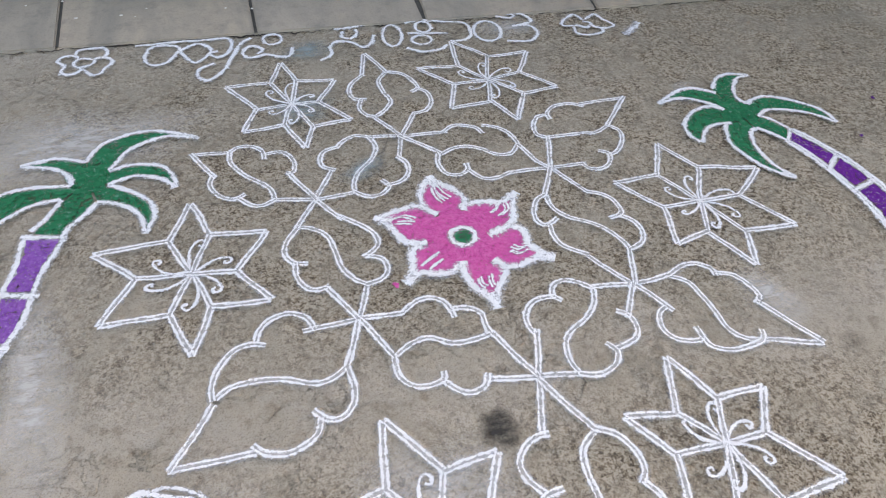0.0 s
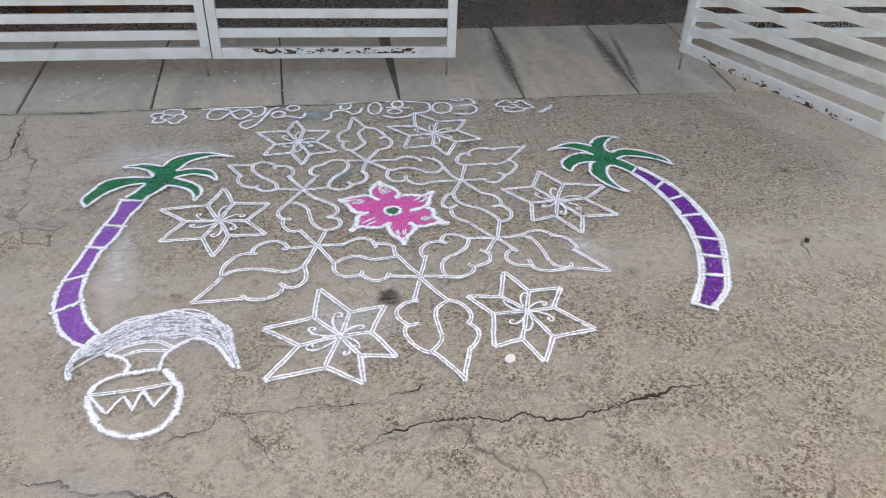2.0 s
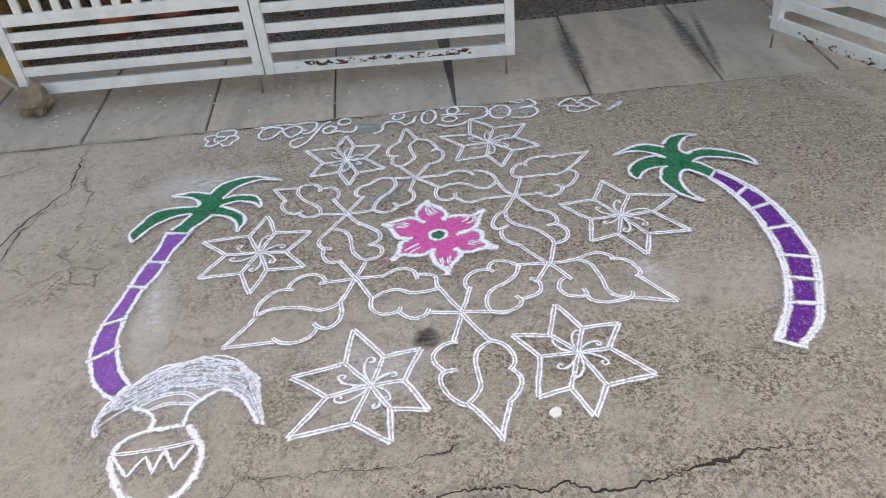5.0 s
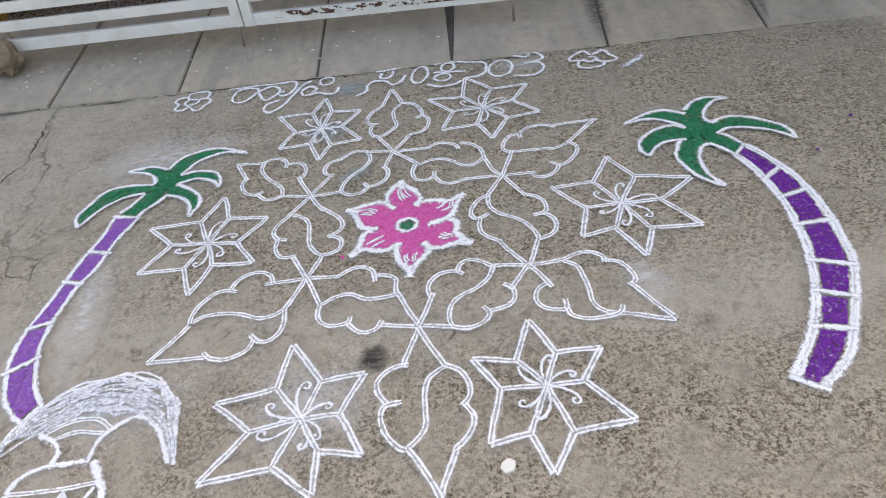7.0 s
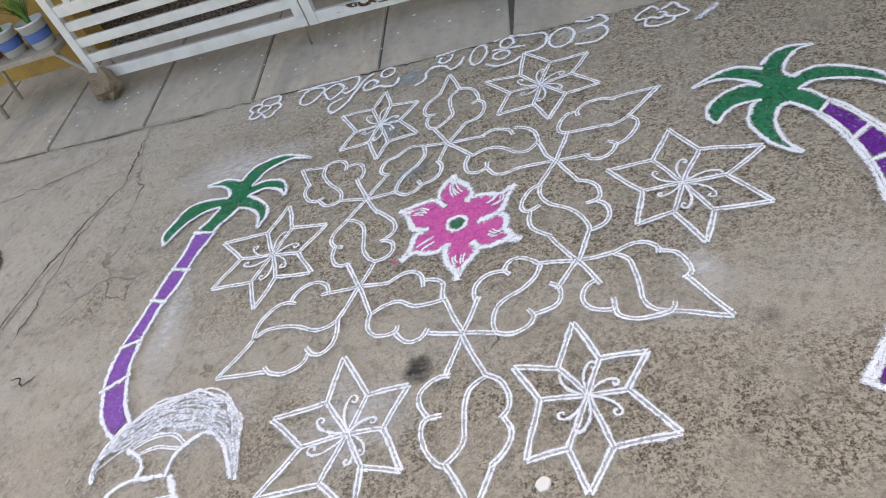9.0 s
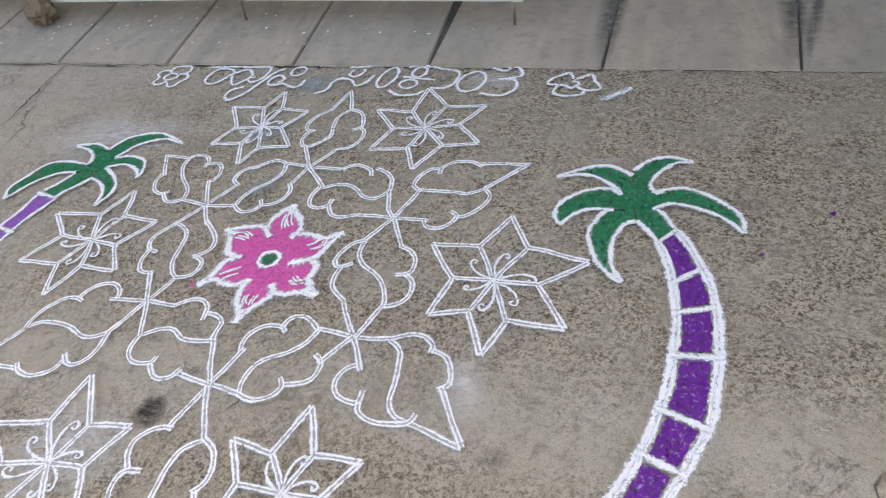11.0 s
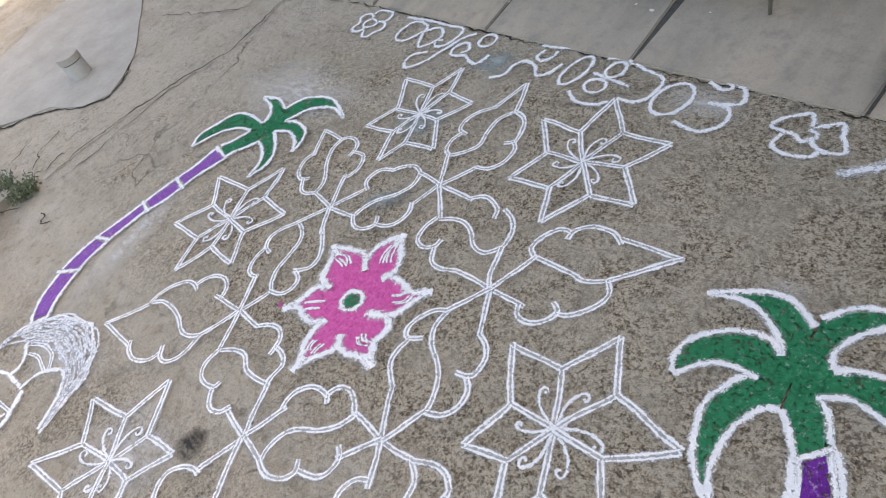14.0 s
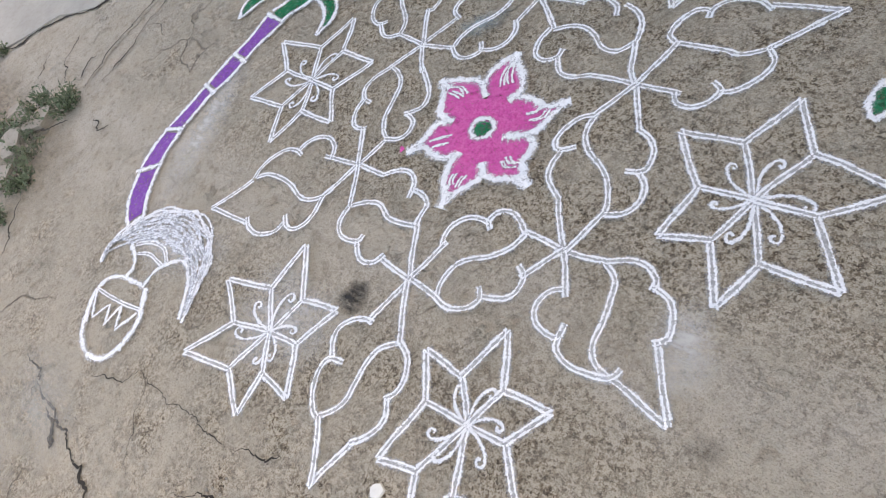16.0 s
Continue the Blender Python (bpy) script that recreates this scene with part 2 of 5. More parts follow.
def gate_paint_material():
    """Off-white gate enamel with grime and small rusty chips."""
    m, nt, b = node_mat("gate_enamel")
    co = coords(nt)
    n1, n2 = noise_of(nt, co, 9.0, 5, 0.6), noise_of(nt, co, 70.0, 5, 0.7)
    c = mix(nt, ramp(nt, n1, (0.4, 0.0), (0.72, 1.0)), (0.57, 0.565, 0.545), (0.46, 0.45, 0.42))
    c = mix(nt, calc(nt, "MULTIPLY", ramp(nt, n2, (0.62, 0.0), (0.72, 1.0)), 0.5), c, (0.36, 0.31, 0.26))
    nt.links.new(c, b.inputs["Base Color"])
    b.inputs["Roughness"].default_value = 0.42
    bump(nt, b, n2, 0.15, 0.001)
    return m


def rust_material():
    """Flaked paint: dark rust showing in ragged patches."""
    m, nt, b = node_mat("rust_flakes")
    co = coords(nt)
    n1, n2 = noise_of(nt, coords(nt, (1, 1, 2)), 17.0, 5, 0.7), noise_of(nt, co, 90.0, 4)
    nt.links.new(ramp(nt, n2, (0.35, (0.02, 0.014, 0.012)), (0.7, (0.14, 0.06, 0.03))), b.inputs["Base Color"])
    b.inputs["Roughness"].default_value = 0.9
    nt.links.new(ramp(nt, n1, (0.54, 0.0), (0.57, 1.0)), b.inputs["Alpha"])
    return m


CONCRETE = concrete_material()
CEMENT = worn("smooth_cement", (0.40, 0.375, 0.335), (0.24, 0.215, 0.18), 0.85, 50, spots=0.5)
CRACK = worn("crack_dirt", (0.036, 0.028, 0.021), (0.014, 0.011, 0.009), 0.95, 120)
STONE = stone_slab_material()
JOINT = worn("joint_mortar", (0.1, 0.095, 0.082), (0.03, 0.028, 0.025), 0.9, 45, spots=0.9)
TILE = porch_tile_material()
ENAMEL = gate_paint_material()
RUST = rust_material()
IRON = worn("dark_iron_mesh", (0.045, 0.045, 0.05), (0.09, 0.06, 0.04), 0.6, 60, 0.5)
BOLT = worn("bolt_steel", (0.3, 0.28, 0.25), (0.16, 0.11, 0.08), 0.5, 90, 0.7)
BRASS = worn("gilt_paint", (0.5, 0.4, 0.2), (0.3, 0.24, 0.12), 0.4, 60, 0.4)
OCHRE = worn("ochre_wall_paint", (0.4, 0.235, 0.05), (0.14, 0.085, 0.035), 0.85, 22, spots=0.8)
CREAM = worn("cream_wall_paint", (0.55, 0.45, 0.3), (0.4, 0.32, 0.22), 0.8, 12)
# plaster darker than the cream walls: porch shade put into the base colour
SHADE_PLASTER = worn("plaster_shade_in_colour", (0.3, 0.27, 0.24), (0.2, 0.18, 0.16), 0.85, 14)
GRANITE = worn("grey_granite", (0.15, 0.138, 0.125), (0.05, 0.046, 0.042), 0.65, 60)
ROOF = worn("porch_soffit", (0.35, 0.32, 0.28), (0.25, 0.22, 0.19), 0.9, 10)
TERRA = worn("terracotta", (0.36, 0.11, 0.06), (0.2, 0.06, 0.04), 0.8, 40)
ROCK = worn("rubble_stone", (0.38, 0.34, 0.285), (0.17, 0.14, 0.11), 0.9, 45, strength=0.7, distance=0.01)
BROWNROCK = worn("brown_fieldstone", (0.25, 0.185, 0.125), (0.1, 0.07, 0.05), 0.95, 60, strength=1.0, distance=0.012)
WEED = worn("weed_leaf", (0.115, 0.15, 0.08), (0.06, 0.08, 0.045), 0.7, 60)
LEAF = worn("pot_plant_leaf", (0.13, 0.24, 0.05), (0.06, 0.13, 0.03), 0.5, 50)
WOOD = worn("weathered_bench_wood", (0.33, 0.28, 0.22), (0.12, 0.09, 0.07), 0.8, 50)
BUCKET = worn("bucket_plastic", (0.62, 0.64, 0.64), (0.4, 0.4, 0.38), 0.45, 30)
BLUE = worn("bucket_label_blue", (0.05, 0.12, 0.32), (0.04, 0.08, 0.2), 0.4, 30)
PIPE = worn("cement_pipe", (0.46, 0.45, 0.42), (0.3, 0.28, 0.25), 0.8, 50)
RUBBER = worn("tyre_rubber", (0.022, 0.022, 0.024), (0.04, 0.036, 0.032), 0.75, 60)
BLACK = worn("black_bike_paint", (0.015, 0.015, 0.018), (0.03, 0.03, 0.03), 0.25, 30)
CHROME = worn("bike_chrome", (0.6, 0.6, 0.62), (0.4, 0.4, 0.4), 0.2, 40, 1.0)
PLATE = worn("number_plate_white", (0.7, 0.72, 0.75), (0.5, 0.5, 0.52), 0.4, 40)
SHELL = worn("eggshell_white", (0.75, 0.72, 0.66), (0.6, 0.55, 0.48), 0.6, 80)
WHITE2 = powder("white_powder_double_line", (0.895, 0.895, 0.905), True)
WHITE1 = powder("white_powder_line", (0.895, 0.895, 0.905), False)
WHITE0 = powder("white_powder_scrawl", (0.84, 0.86, 0.9), False, 0.45)
PINK = powder("pink_powder", (0.62, 0.085, 0.31), cover=1.1, line=False, tint=(0.68, 0.15, 0.38))
GREEN = powder("green_powder", (0.006, 0.13, 0.055), cover=0.9, line=False, tint=(0.02, 0.21, 0.1), fleck=0.3)
PURPLE = powder("violet_powder", (0.11, 0.016, 0.2), cover=0.95, line=False, tint=(0.17, 0.035, 0.28), fleck=0.5)
LILAC = powder("lilac_powder", (0.21, 0.065, 0.33), cover=0.95, line=False, tint=(0.3, 0.13, 0.43), fleck=0.4)
FILM = dust("powder_film", (0.72, 0.70, 0.67), 0.5)
SKIN = dust("pale_cement_skin", (0.45, 0.425, 0.38), 0.55)
EARTH = dust("dry_earth", (0.3, 0.245, 0.18), 1.1)
BLOT = dust("dirt_blot", (0.06, 0.05, 0.04), 0.4)
MOSS = dust("dirt_and_moss", (0.07, 0.075, 0.05), 0.9)
OIL = dust("oil_stain", (0.03, 0.027, 0.025), 1.3)
DAMP = dust("blue_grey_smear", (0.3, 0.36, 0.36), 0.75)


# ---- mesh helpers ----
def link_mesh(name, bm, material, parent=None, label=""):
    me = bpy.data.meshes.new(name)
    bm.to_mesh(me)
    bm.free()
    me.materials.append(material)
    ob = new(name, me)
    ob.parent = parent
    if label:
        ob["label"] = label
    return ob


def part(name, bm, material, parent, label=""):
    return link_mesh(name, bm, material, parent, label)


def thing(name, label, category, group="", at=(0, 0, 0), turn=0.0, kind=""):
    ob = new(name)
    ob.matrix_world = pose(*at, 0, 0, turn)
    return tagged(ob, label, category, group, kind)


def box(x0, x1, y0, y1, z0, z1, bevel=0.0, bm=None):
    own = bm is None
    bm = bm or bmesh.new()
    r = bmesh.ops.create_cube(bm, size=1)
    for v in r["verts"]:
        v.co = Vector((x0 + (v.co.x + 0.5) * (x1 - x0), y0 + (v.co.y + 0.5) * (y1 - y0), z0 + (v.co.z + 0.5) * (z1 - z0)))
    if bevel and own:
        bmesh.ops.bevel(bm, geom=bm.edges[:], offset=bevel, segments=2, affect="EDGES", profile=0.6)
    return bm


def cyl(r0, r1, z0, z1, n=24, at=(0, 0), bm=None, m=None, caps=True):
    bm = bm or bmesh.new()
    mat = Matrix.Translation((at[0], at[1], (z0 + z1) / 2))
    bmesh.ops.create_cone(bm, cap_ends=caps, segments=n, radius1=r0, radius2=r1, depth=z1 - z0, matrix=(m or Matrix()) @ mat)
    return bm


def lathe(profile, n=28, m=None):
    """A turned form from (radius, height) pairs, closed where the radius is zero."""
    bm = bmesh.new()
    rings = []
    for r, z in profile:
        rings.append([bm.verts.new((r * math.cos(2 * math.pi * k / n), r * math.sin(2 * math.pi * k / n), z)) for k in range(n)])
    for a, b in zip(rings, rings[1:]):
        for k in range(n):
            f = bm.faces.new((a[k], a[(k + 1) % n], b[(k + 1) % n], b[k]))
            f.smooth = True
    bmesh.ops.remove_doubles(bm, verts=bm.verts, dist=1e-5)
    if m:
        bm.transform(m)
    return bm


def tube(points, r, n=8, bm=None):
    """A round bar along a line of points."""
    bm = bm or bmesh.new()
    pts = [Vector(p) for p in points]
    rings = []
    for i, p in enumerate(pts):
        d = (pts[min(i + 1, len(pts) - 1)] - pts[max(i - 1, 0)]).normalized()
        q = d.to_track_quat("Z", "Y")
        rings.append([bm.verts.new(p + q @ Vector((r * math.cos(2 * math.pi * k / n), r * math.sin(2 * math.pi * k / n), 0))) for k in range(n)])
    for a, b in zip(rings, rings[1:]):
        for k in range(n):
            bm.faces.new((a[k], a[(k + 1) % n], b[(k + 1) % n], b[k])).smooth = True
    bm.faces.new(rings[0][::-1])
    bm.faces.new(rings[-1])
    return bm


def spline(points, step=0.008, closed=False):
    """Evenly spaced points on a smooth curve through the given ones."""
    p = [Vector((*q[:2], 0)) for q in points]
    n = len(p)
    out = []
    for i in range(n if closed else n - 1):
        a, b, c, d = ((p[(i + k) % n] for k in (-1, 0, 1, 2)) if closed else (p[max(i - 1, 0)], p[i], p[i + 1], p[min(i + 2, n - 1)]))
        k = max(2, int((c - b).length / step))
        for j in range(k):
            t = j / k
            out.append(0.5 * ((2 * b) + (c - a) * t + (2 * a - 5 * b + 4 * c - d) * t * t + (3 * b - a - 3 * c + d) * t ** 3))
    out.append(p[0] if closed else p[-1])
    return out


def straight(points, step=0.01):
    p = [Vector((*q[:2], 0)) for q in points]
    out = []
    for a, b in zip(p, p[1:]):
        k = max(2, int((b - a).length / step))
        out += [a.lerp(b, j / k) for j in range(k)]
    return out + [p[-1]]


LAYER = [0]
rng = random.Random(5)


def ribbon(path, width, shake=0.003, z=None, bm=None, height=0.0022):
    """A low ridge of powder laid along a path, with ragged width; the map 'across' runs along and across it."""
    bm = bm or bmesh.new()
    uv = bm.loops.layers.uv.get("across") or bm.loops.layers.uv.new("across")
    if z is None:
        LAYER[0] = (LAYER[0] + 1) % 9
        z = 0.0016 + 0.0004 * LAYER[0]
    rows, run = [], 0.0
    seed = rng.random() * 100
    for i, p in enumerate(path):
        d = path[min(i + 1, len(path) - 1)] - path[max(i - 1, 0)]
        d = d.normalized() if d.length > 1e-9 else Vector((1, 0, 0))
        s = Vector((-d.y, d.x, 0))
        run += (p - path[i - 1]).length if i else 0
        wob = noise.noise((run * 9, seed, 0)) * shake * 2
        w = width * 1.45 * (0.5 + 0.10 * noise.noise((run * 30, seed, 4)) + 0.05 * noise.noise((run * 90, seed, 8)))
        row = [bm.verts.new(p + s * (wob + w * k) + Vector((0, 0, z + height * h))) for k, h in ((-1, 0), (-0.34, 1), (0, 0.4), (0.34, 1), (1, 0))]
        rows.append((run, row))
    for (ra, a), (rb, b) in zip(rows, rows[1:]):
        for k in range(4):
            f = bm.faces.new((a[k], b[k], b[k + 1], a[k + 1]))
            f.normal_update()
            f.smooth = True
            c0, c1 = (0, 0.33, 0.5, 0.67, 1)[k:k + 2]
            for loop, co in zip(f.loops, ((ra, c0), (rb, c0), (rb, c1), (ra, c1))):
                loop[uv].uv = co
    return bm


def fill(outline, z, lift=0.001):
    """A flat bed of powder inside a closed outline."""
    bm = bmesh.new()
    ragged = straight(list(outline) + [outline[0]], 0.004)[:-1]
    vs = [bm.verts.new((p.x + 0.009 * noise.noise((p.x * 60, p.y * 60, 2)) + 0.005 * noise.noise((p.x * 190, p.y * 190, 5)),
                        p.y + 0.009 * noise.noise((p.x * 60, p.y * 60, 12)) + 0.005 * noise.noise((p.x * 190, p.y * 190, 15)), z)) for p in ragged]
    f = bm.faces.new(vs)
    f.normal_update()
    if f.normal.z < 0:
        f.normal_flip()
    bmesh.ops.triangulate(bm, faces=[f])
    return bm


def patch(cx, cy, rx, ry, z, turn=0.0, seed=0, rings=6, n=40):
    """A round, uneven-edged film on the ground; the map runs from 0 in the middle to 1 at the rim."""
    bm = bmesh.new()
    uv = bm.loops.layers.uv.new("across")
    ca, sa = math.cos(radians(turn)), math.sin(radians(turn))
    grid = []
    for i in range(rings + 1):
        row = []
        for k in range(n):
            a = 2 * math.pi * k / n
            r = i / rings * (1 + 0.3 * noise.noise((math.cos(a) * 1.5, math.sin(a) * 1.5, seed)))
            x, y = rx * r * math.cos(a), ry * r * math.sin(a)
            row.append(bm.verts.new((cx + ca * x - sa * y, cy + sa * x + ca * y, z)))
        grid.append(row)
    for i in range(rings):
        for k in range(n):
            q = ((i, k), (i + 1, k), (i + 1, (k + 1) % n), (i, (k + 1) % n))
            f = bm.faces.new([grid[a][b] for a, b in q])
            for loop, (a, b) in zip(f.loops, q):
                loop[uv].uv = (a / rings, 0)
    return bm


# ---- ground ----
def ground_height(x, y):
    h = -0.004 + 0.003 * noise.noise((x * 2.1, y * 2.1, 0)) - 0.002 * abs(noise.noise((x * 8, y * 8, 3)))
    rough = max(0.0, min(1.0, (-0.75 - x) * 2)) * max(0.0, min(1.0, (1.25 - y) * 3))
    return min(h, -0.001) + rough * 0.02 * noise.noise((x * 5, y * 5, 7)) - 0.03 * rough


def build_ground():
    xs = np.concatenate(([-160, -80, -40, -20, -10, -6, -4.5], np.arange(-3.6, 4.4, 0.04), [5.5, 8, 12, 20, 40, 80, 160]))
    ys = np.concatenate(([-160, -80, -40, -20, -10, -6, -4], np.arange(-2.6, 3.2, 0.04), [4, 6, 10, 20, 40, 80, 160]))
    verts = [(x, y, ground_height(x, y)) for y in ys for x in xs]
    w = len(xs)
    faces = [(j * w + i, j * w + i + 1, (j + 1) * w + i + 1, (j + 1) * w + i) for j in range(len(ys) - 1) for i in range(w - 1)]
    me = bpy.data.meshes.new("ground")
    me.from_pydata(verts, [], faces)
    me.polygons.foreach_set("use_smooth", [True] * len(faces))
    me.materials.append(CONCRETE)
    tagged(new("ground", me), "worn tan concrete yard with exposed brown grit", "ground", kind="structure")


build_ground()


def outline_slab(name, corners, z0, z1, material, seed, ragged=0.02):
    """A thin slab with a broken, uneven edge."""
    pts = straight(corners + corners[:1], 0.05)[:-1]
    bm = bmesh.new()
    ring = [p + Vector((noise.noise((p.x * 4, p.y * 4, seed)), noise.noise((p.x * 4, p.y * 4, seed + 9)), 0)) * ragged for p in pts]
    top = [bm.verts.new((p.x, p.y, z1)) for p in ring]
    low = [bm.verts.new((p.x, p.y, z0)) for p in ring]
    n = len(ring)
    f = bm.faces.new(top)
    for k in range(n):
        bm.faces.new((low[k], low[(k + 1) % n], top[(k + 1) % n], top[k]))
    bmesh.ops.recalc_face_normals(bm, faces=bm.faces)
    bmesh.ops.triangulate(bm, faces=[f])
    return link_mesh(name, bm, material)


tagged(outline_slab("cement_patch", [(-2.0, 1.22), (-1.84, 1.37), (-1.76, 1.48), (-1.52, 1.58), (-1.43, 1.72), (-1.5, 1.84), (-1.62, 1.97), (-1.8, 2.1), (-2.4, 2.5), (-3.1, 2.2), (-2.88, 1.5), (-2.8, 1.26), (-2.5, 1.19)], -0.03, 0.004, CEMENT, 1),
       "smooth pale cement patch with broken edges on the yard", "cement patch", kind="structure")
for x, y, rx, ry, turn, seed in ((-0.42, -0.2, 0.62, 0.38, -25, 4), (-0.1, 0.12, 0.3, 0.14, -25, 6)):
    tagged(link_mesh("cement_skin", patch(x, y, rx, ry, 0.0007, turn, seed), SKIN), "thin pale cement skin over the yard", "cement skin", kind="structure")


# ---- paving slabs and porch ----
RAMP = 0.087


def slab_z(y):
    return 0.008 + max(0.0, y - 2.75) * RAMP


def front_edge(x):
    return 2.765 - 0.02 * (x + 1.0)


pavement = thing("pavement", "sloping strip of split grey-buff stone slabs before the gate", "pavement", kind="structure")
SEAMS = [-3.3, -2.5, -1.77, -1.085, -0.382, 0.35, 1.035, 1.8, 2.55, 3.2, 3.9]
for i, (a, b) in enumerate(zip(SEAMS, SEAMS[1:])):
    gap0, gap1 = 0.006, 0.006
    lean = 0.05 if i > 5 else -0.03
    bm = bmesh.new()
    corner = []
    for x, y, l in ((a + gap0, front_edge(a), 0), (b - gap1, front_edge(b), 0), (b - gap1 + lean, 3.83, 0), (a + gap0 + lean, 3.83, 0)):
        corner.append((x, y))
    lo = [bm.verts.new((x, y, -0.05)) for x, y in corner]
    hi = [bm.verts.new((x, y, slab_z(y) + rng.uniform(-0.003, 0.003))) for x, y in corner]
    bm.faces.new(hi)
    for k in range(4):
        bm.faces.new((lo[k], lo[(k + 1) % 4], hi[(k + 1) % 4], hi[k]))
    bmesh.ops.bevel(bm, geom=[e for e in bm.edges if e.verts[0] in hi and e.verts[1] in hi], offset=0.005, segments=2, affect="EDGES")
    part("slab", bm, STONE, pavement)
bm = bmesh.new()
q = [bm.verts.new(c) for c in ((-3.3, 2.83, slab_z(2.83) - 0.012), (3.9, 2.68, slab_z(2.68) - 0.012), (3.9, 3.83, slab_z(3.83) - 0.012), (-3.3, 3.83, slab_z(3.83) - 0.012))]
bm.faces.new(q)
part("joint_bed", bm, JOINT, pavement)

# mortar smears widened and darkened to take in the shadow along the joints
SMEAR = dust("mortar_smear", (0.12, 0.118, 0.105), 0.95)
for x, turn, rx, seed in ((1.815, -2.5, 0.07, 1), (2.56, -2.5, 0.075, 2), (2.66, -9, 0.03, 7)):
    smear = link_mesh("mortar_smear", patch(0, 0, rx, 0.58, 0, 0, seed, n=60), SMEAR)
    smear.matrix_world = pose(x, 3.26, slab_z(3.26) + 0.006, math.degrees(math.atan(RAMP)), 0, turn)
    tagged(smear, "dark mortar smear with painted shadow along a paving joint", "mortar smear", kind="structure")
FLOOR = slab_z(3.84)
tagged(link_mesh("floor", box(-2.55, 6.4, 3.84, 10.0, -0.05, FLOOR), TILE), "dark wet-looking porch tiles with wavy relief", "floor", kind="structure")
tagged(link_mesh("wall_west", box(-2.75, -2.55, 3.95, 10.2, -0.05, 3.0), OCHRE), "ochre painted plaster wall", "wall", kind="structure")
tagged(link_mesh("wall_north", box(-2.55, 4.65, 10.0, 10.2, -0.05, 3.0), SHADE_PLASTER), "plaster back wall of the porch, shade put into its dark colour", "wall", kind="structure")
for n, (y0, y1, z0, z1) in enumerate(((5.4, 8.5, -0.05, 3.0), (9.4, 10.0, -0.05, 3.0), (8.5, 9.4, -0.05, 0.9), (8.5, 9.4, 1.9, 3.0))):
    tagged(link_mesh(f"wall_east_{n + 1}", box(4.45, 4.65, y0, y1, z0, z1), CREAM), "cream painted side wall of the porch", "wall", kind="structure")
# two added walls that keep bright sky out behind the open gate leaf
tagged(link_mesh("wall_side", box(6.4, 6.6, 3.3, 5.4, -0.05, 3.0), SHADE_PLASTER), "added plaster side wall that blocks the sky, shade in its colour", "wall", kind="structure")
tagged(link_mesh("wall_garden", box(4.65, 6.4, 5.2, 5.4, FLOOR, 3.0), SHADE_PLASTER), "added plaster wall behind the side panel, shade in its colour", "wall", kind="structure")
tagged(link_mesh("pillar", box(4.1, 4.42, 5.6, 5.95, 0.0, 3.0, 0.01), GRANITE), "grey stone-clad porch pillar", "pillar", kind="structure")
# ceiling and upper wall are unseen; their west end sets the sun's shadow edge
tagged(link_mesh("ceiling", box(-3.2, 6.6, 3.75, 10.2, 3.0, 3.2), ROOF), "plain unseen porch ceiling slab that also shades the yard", "ceiling", kind="structure")
tagged(link_mesh("wall_upper", box(-3.2, 6.6, 3.75, 4.0, 3.2, 6.4), CREAM), "unseen upper storey wall added to shade the yard", "wall", kind="structure")

cover = thing("floor_hatch", "grey stone hatch cover set in the porch floor", "hatch cover", at=(3.67, 5.42, FLOOR))
part("rim", box(-0.42, 0.42, -0.6, 0.6, 0, 0.025, 0.006), GRANITE, cover)
part("lid", box(-0.35, 0.35, -0.53, 0.53, 0.02, 0.034, 0.006), TILE, cover, "dark wavy tile lid")
part("gap", box(-0.362, 0.362, -0.542, 0.542, 0.02, 0.0262), CRACK, cover, "dark gap round the lid")


# ---- gates ----
def bar_x(x0, x1, z0, z1, depth=0.03, bevel=0.003):
    return box(x0, x1, -depth / 2, depth / 2, z0, z1, bevel)


def ball(r, at):
    bm = bmesh.new()
    bmesh.ops.create_uvsphere(bm, u_segments=10, v_segments=7, radius=r, matrix=Matrix.Translation(at))
    for f in bm.faces:
        f.smooth = True
    return bm


def grille(x0, x1, z0, z1, pitch=0.035):
    """Crossed flat wires of an expanded metal panel."""
    bm = bmesh.new()
    h = z1 - z0
    k = x0 - h
    while k < x1:
        for sgn in (1, -1):
            a = (max(k, x0), k + h if k + h < x1 else x1)
            za, zb = z0 + (a[0] - k), z0 + (a[1] - k)
            if sgn < 0:
                za, zb = z1 - (a[0] - k), z1 - (a[1] - k)
            if a[1] - a[0] > 0.005:
                tube([(a[0], 0.004 * sgn, za), (a[1], 0.004 * sgn, zb)], 0.0035, 4, bm)
        k += pitch
    return bm


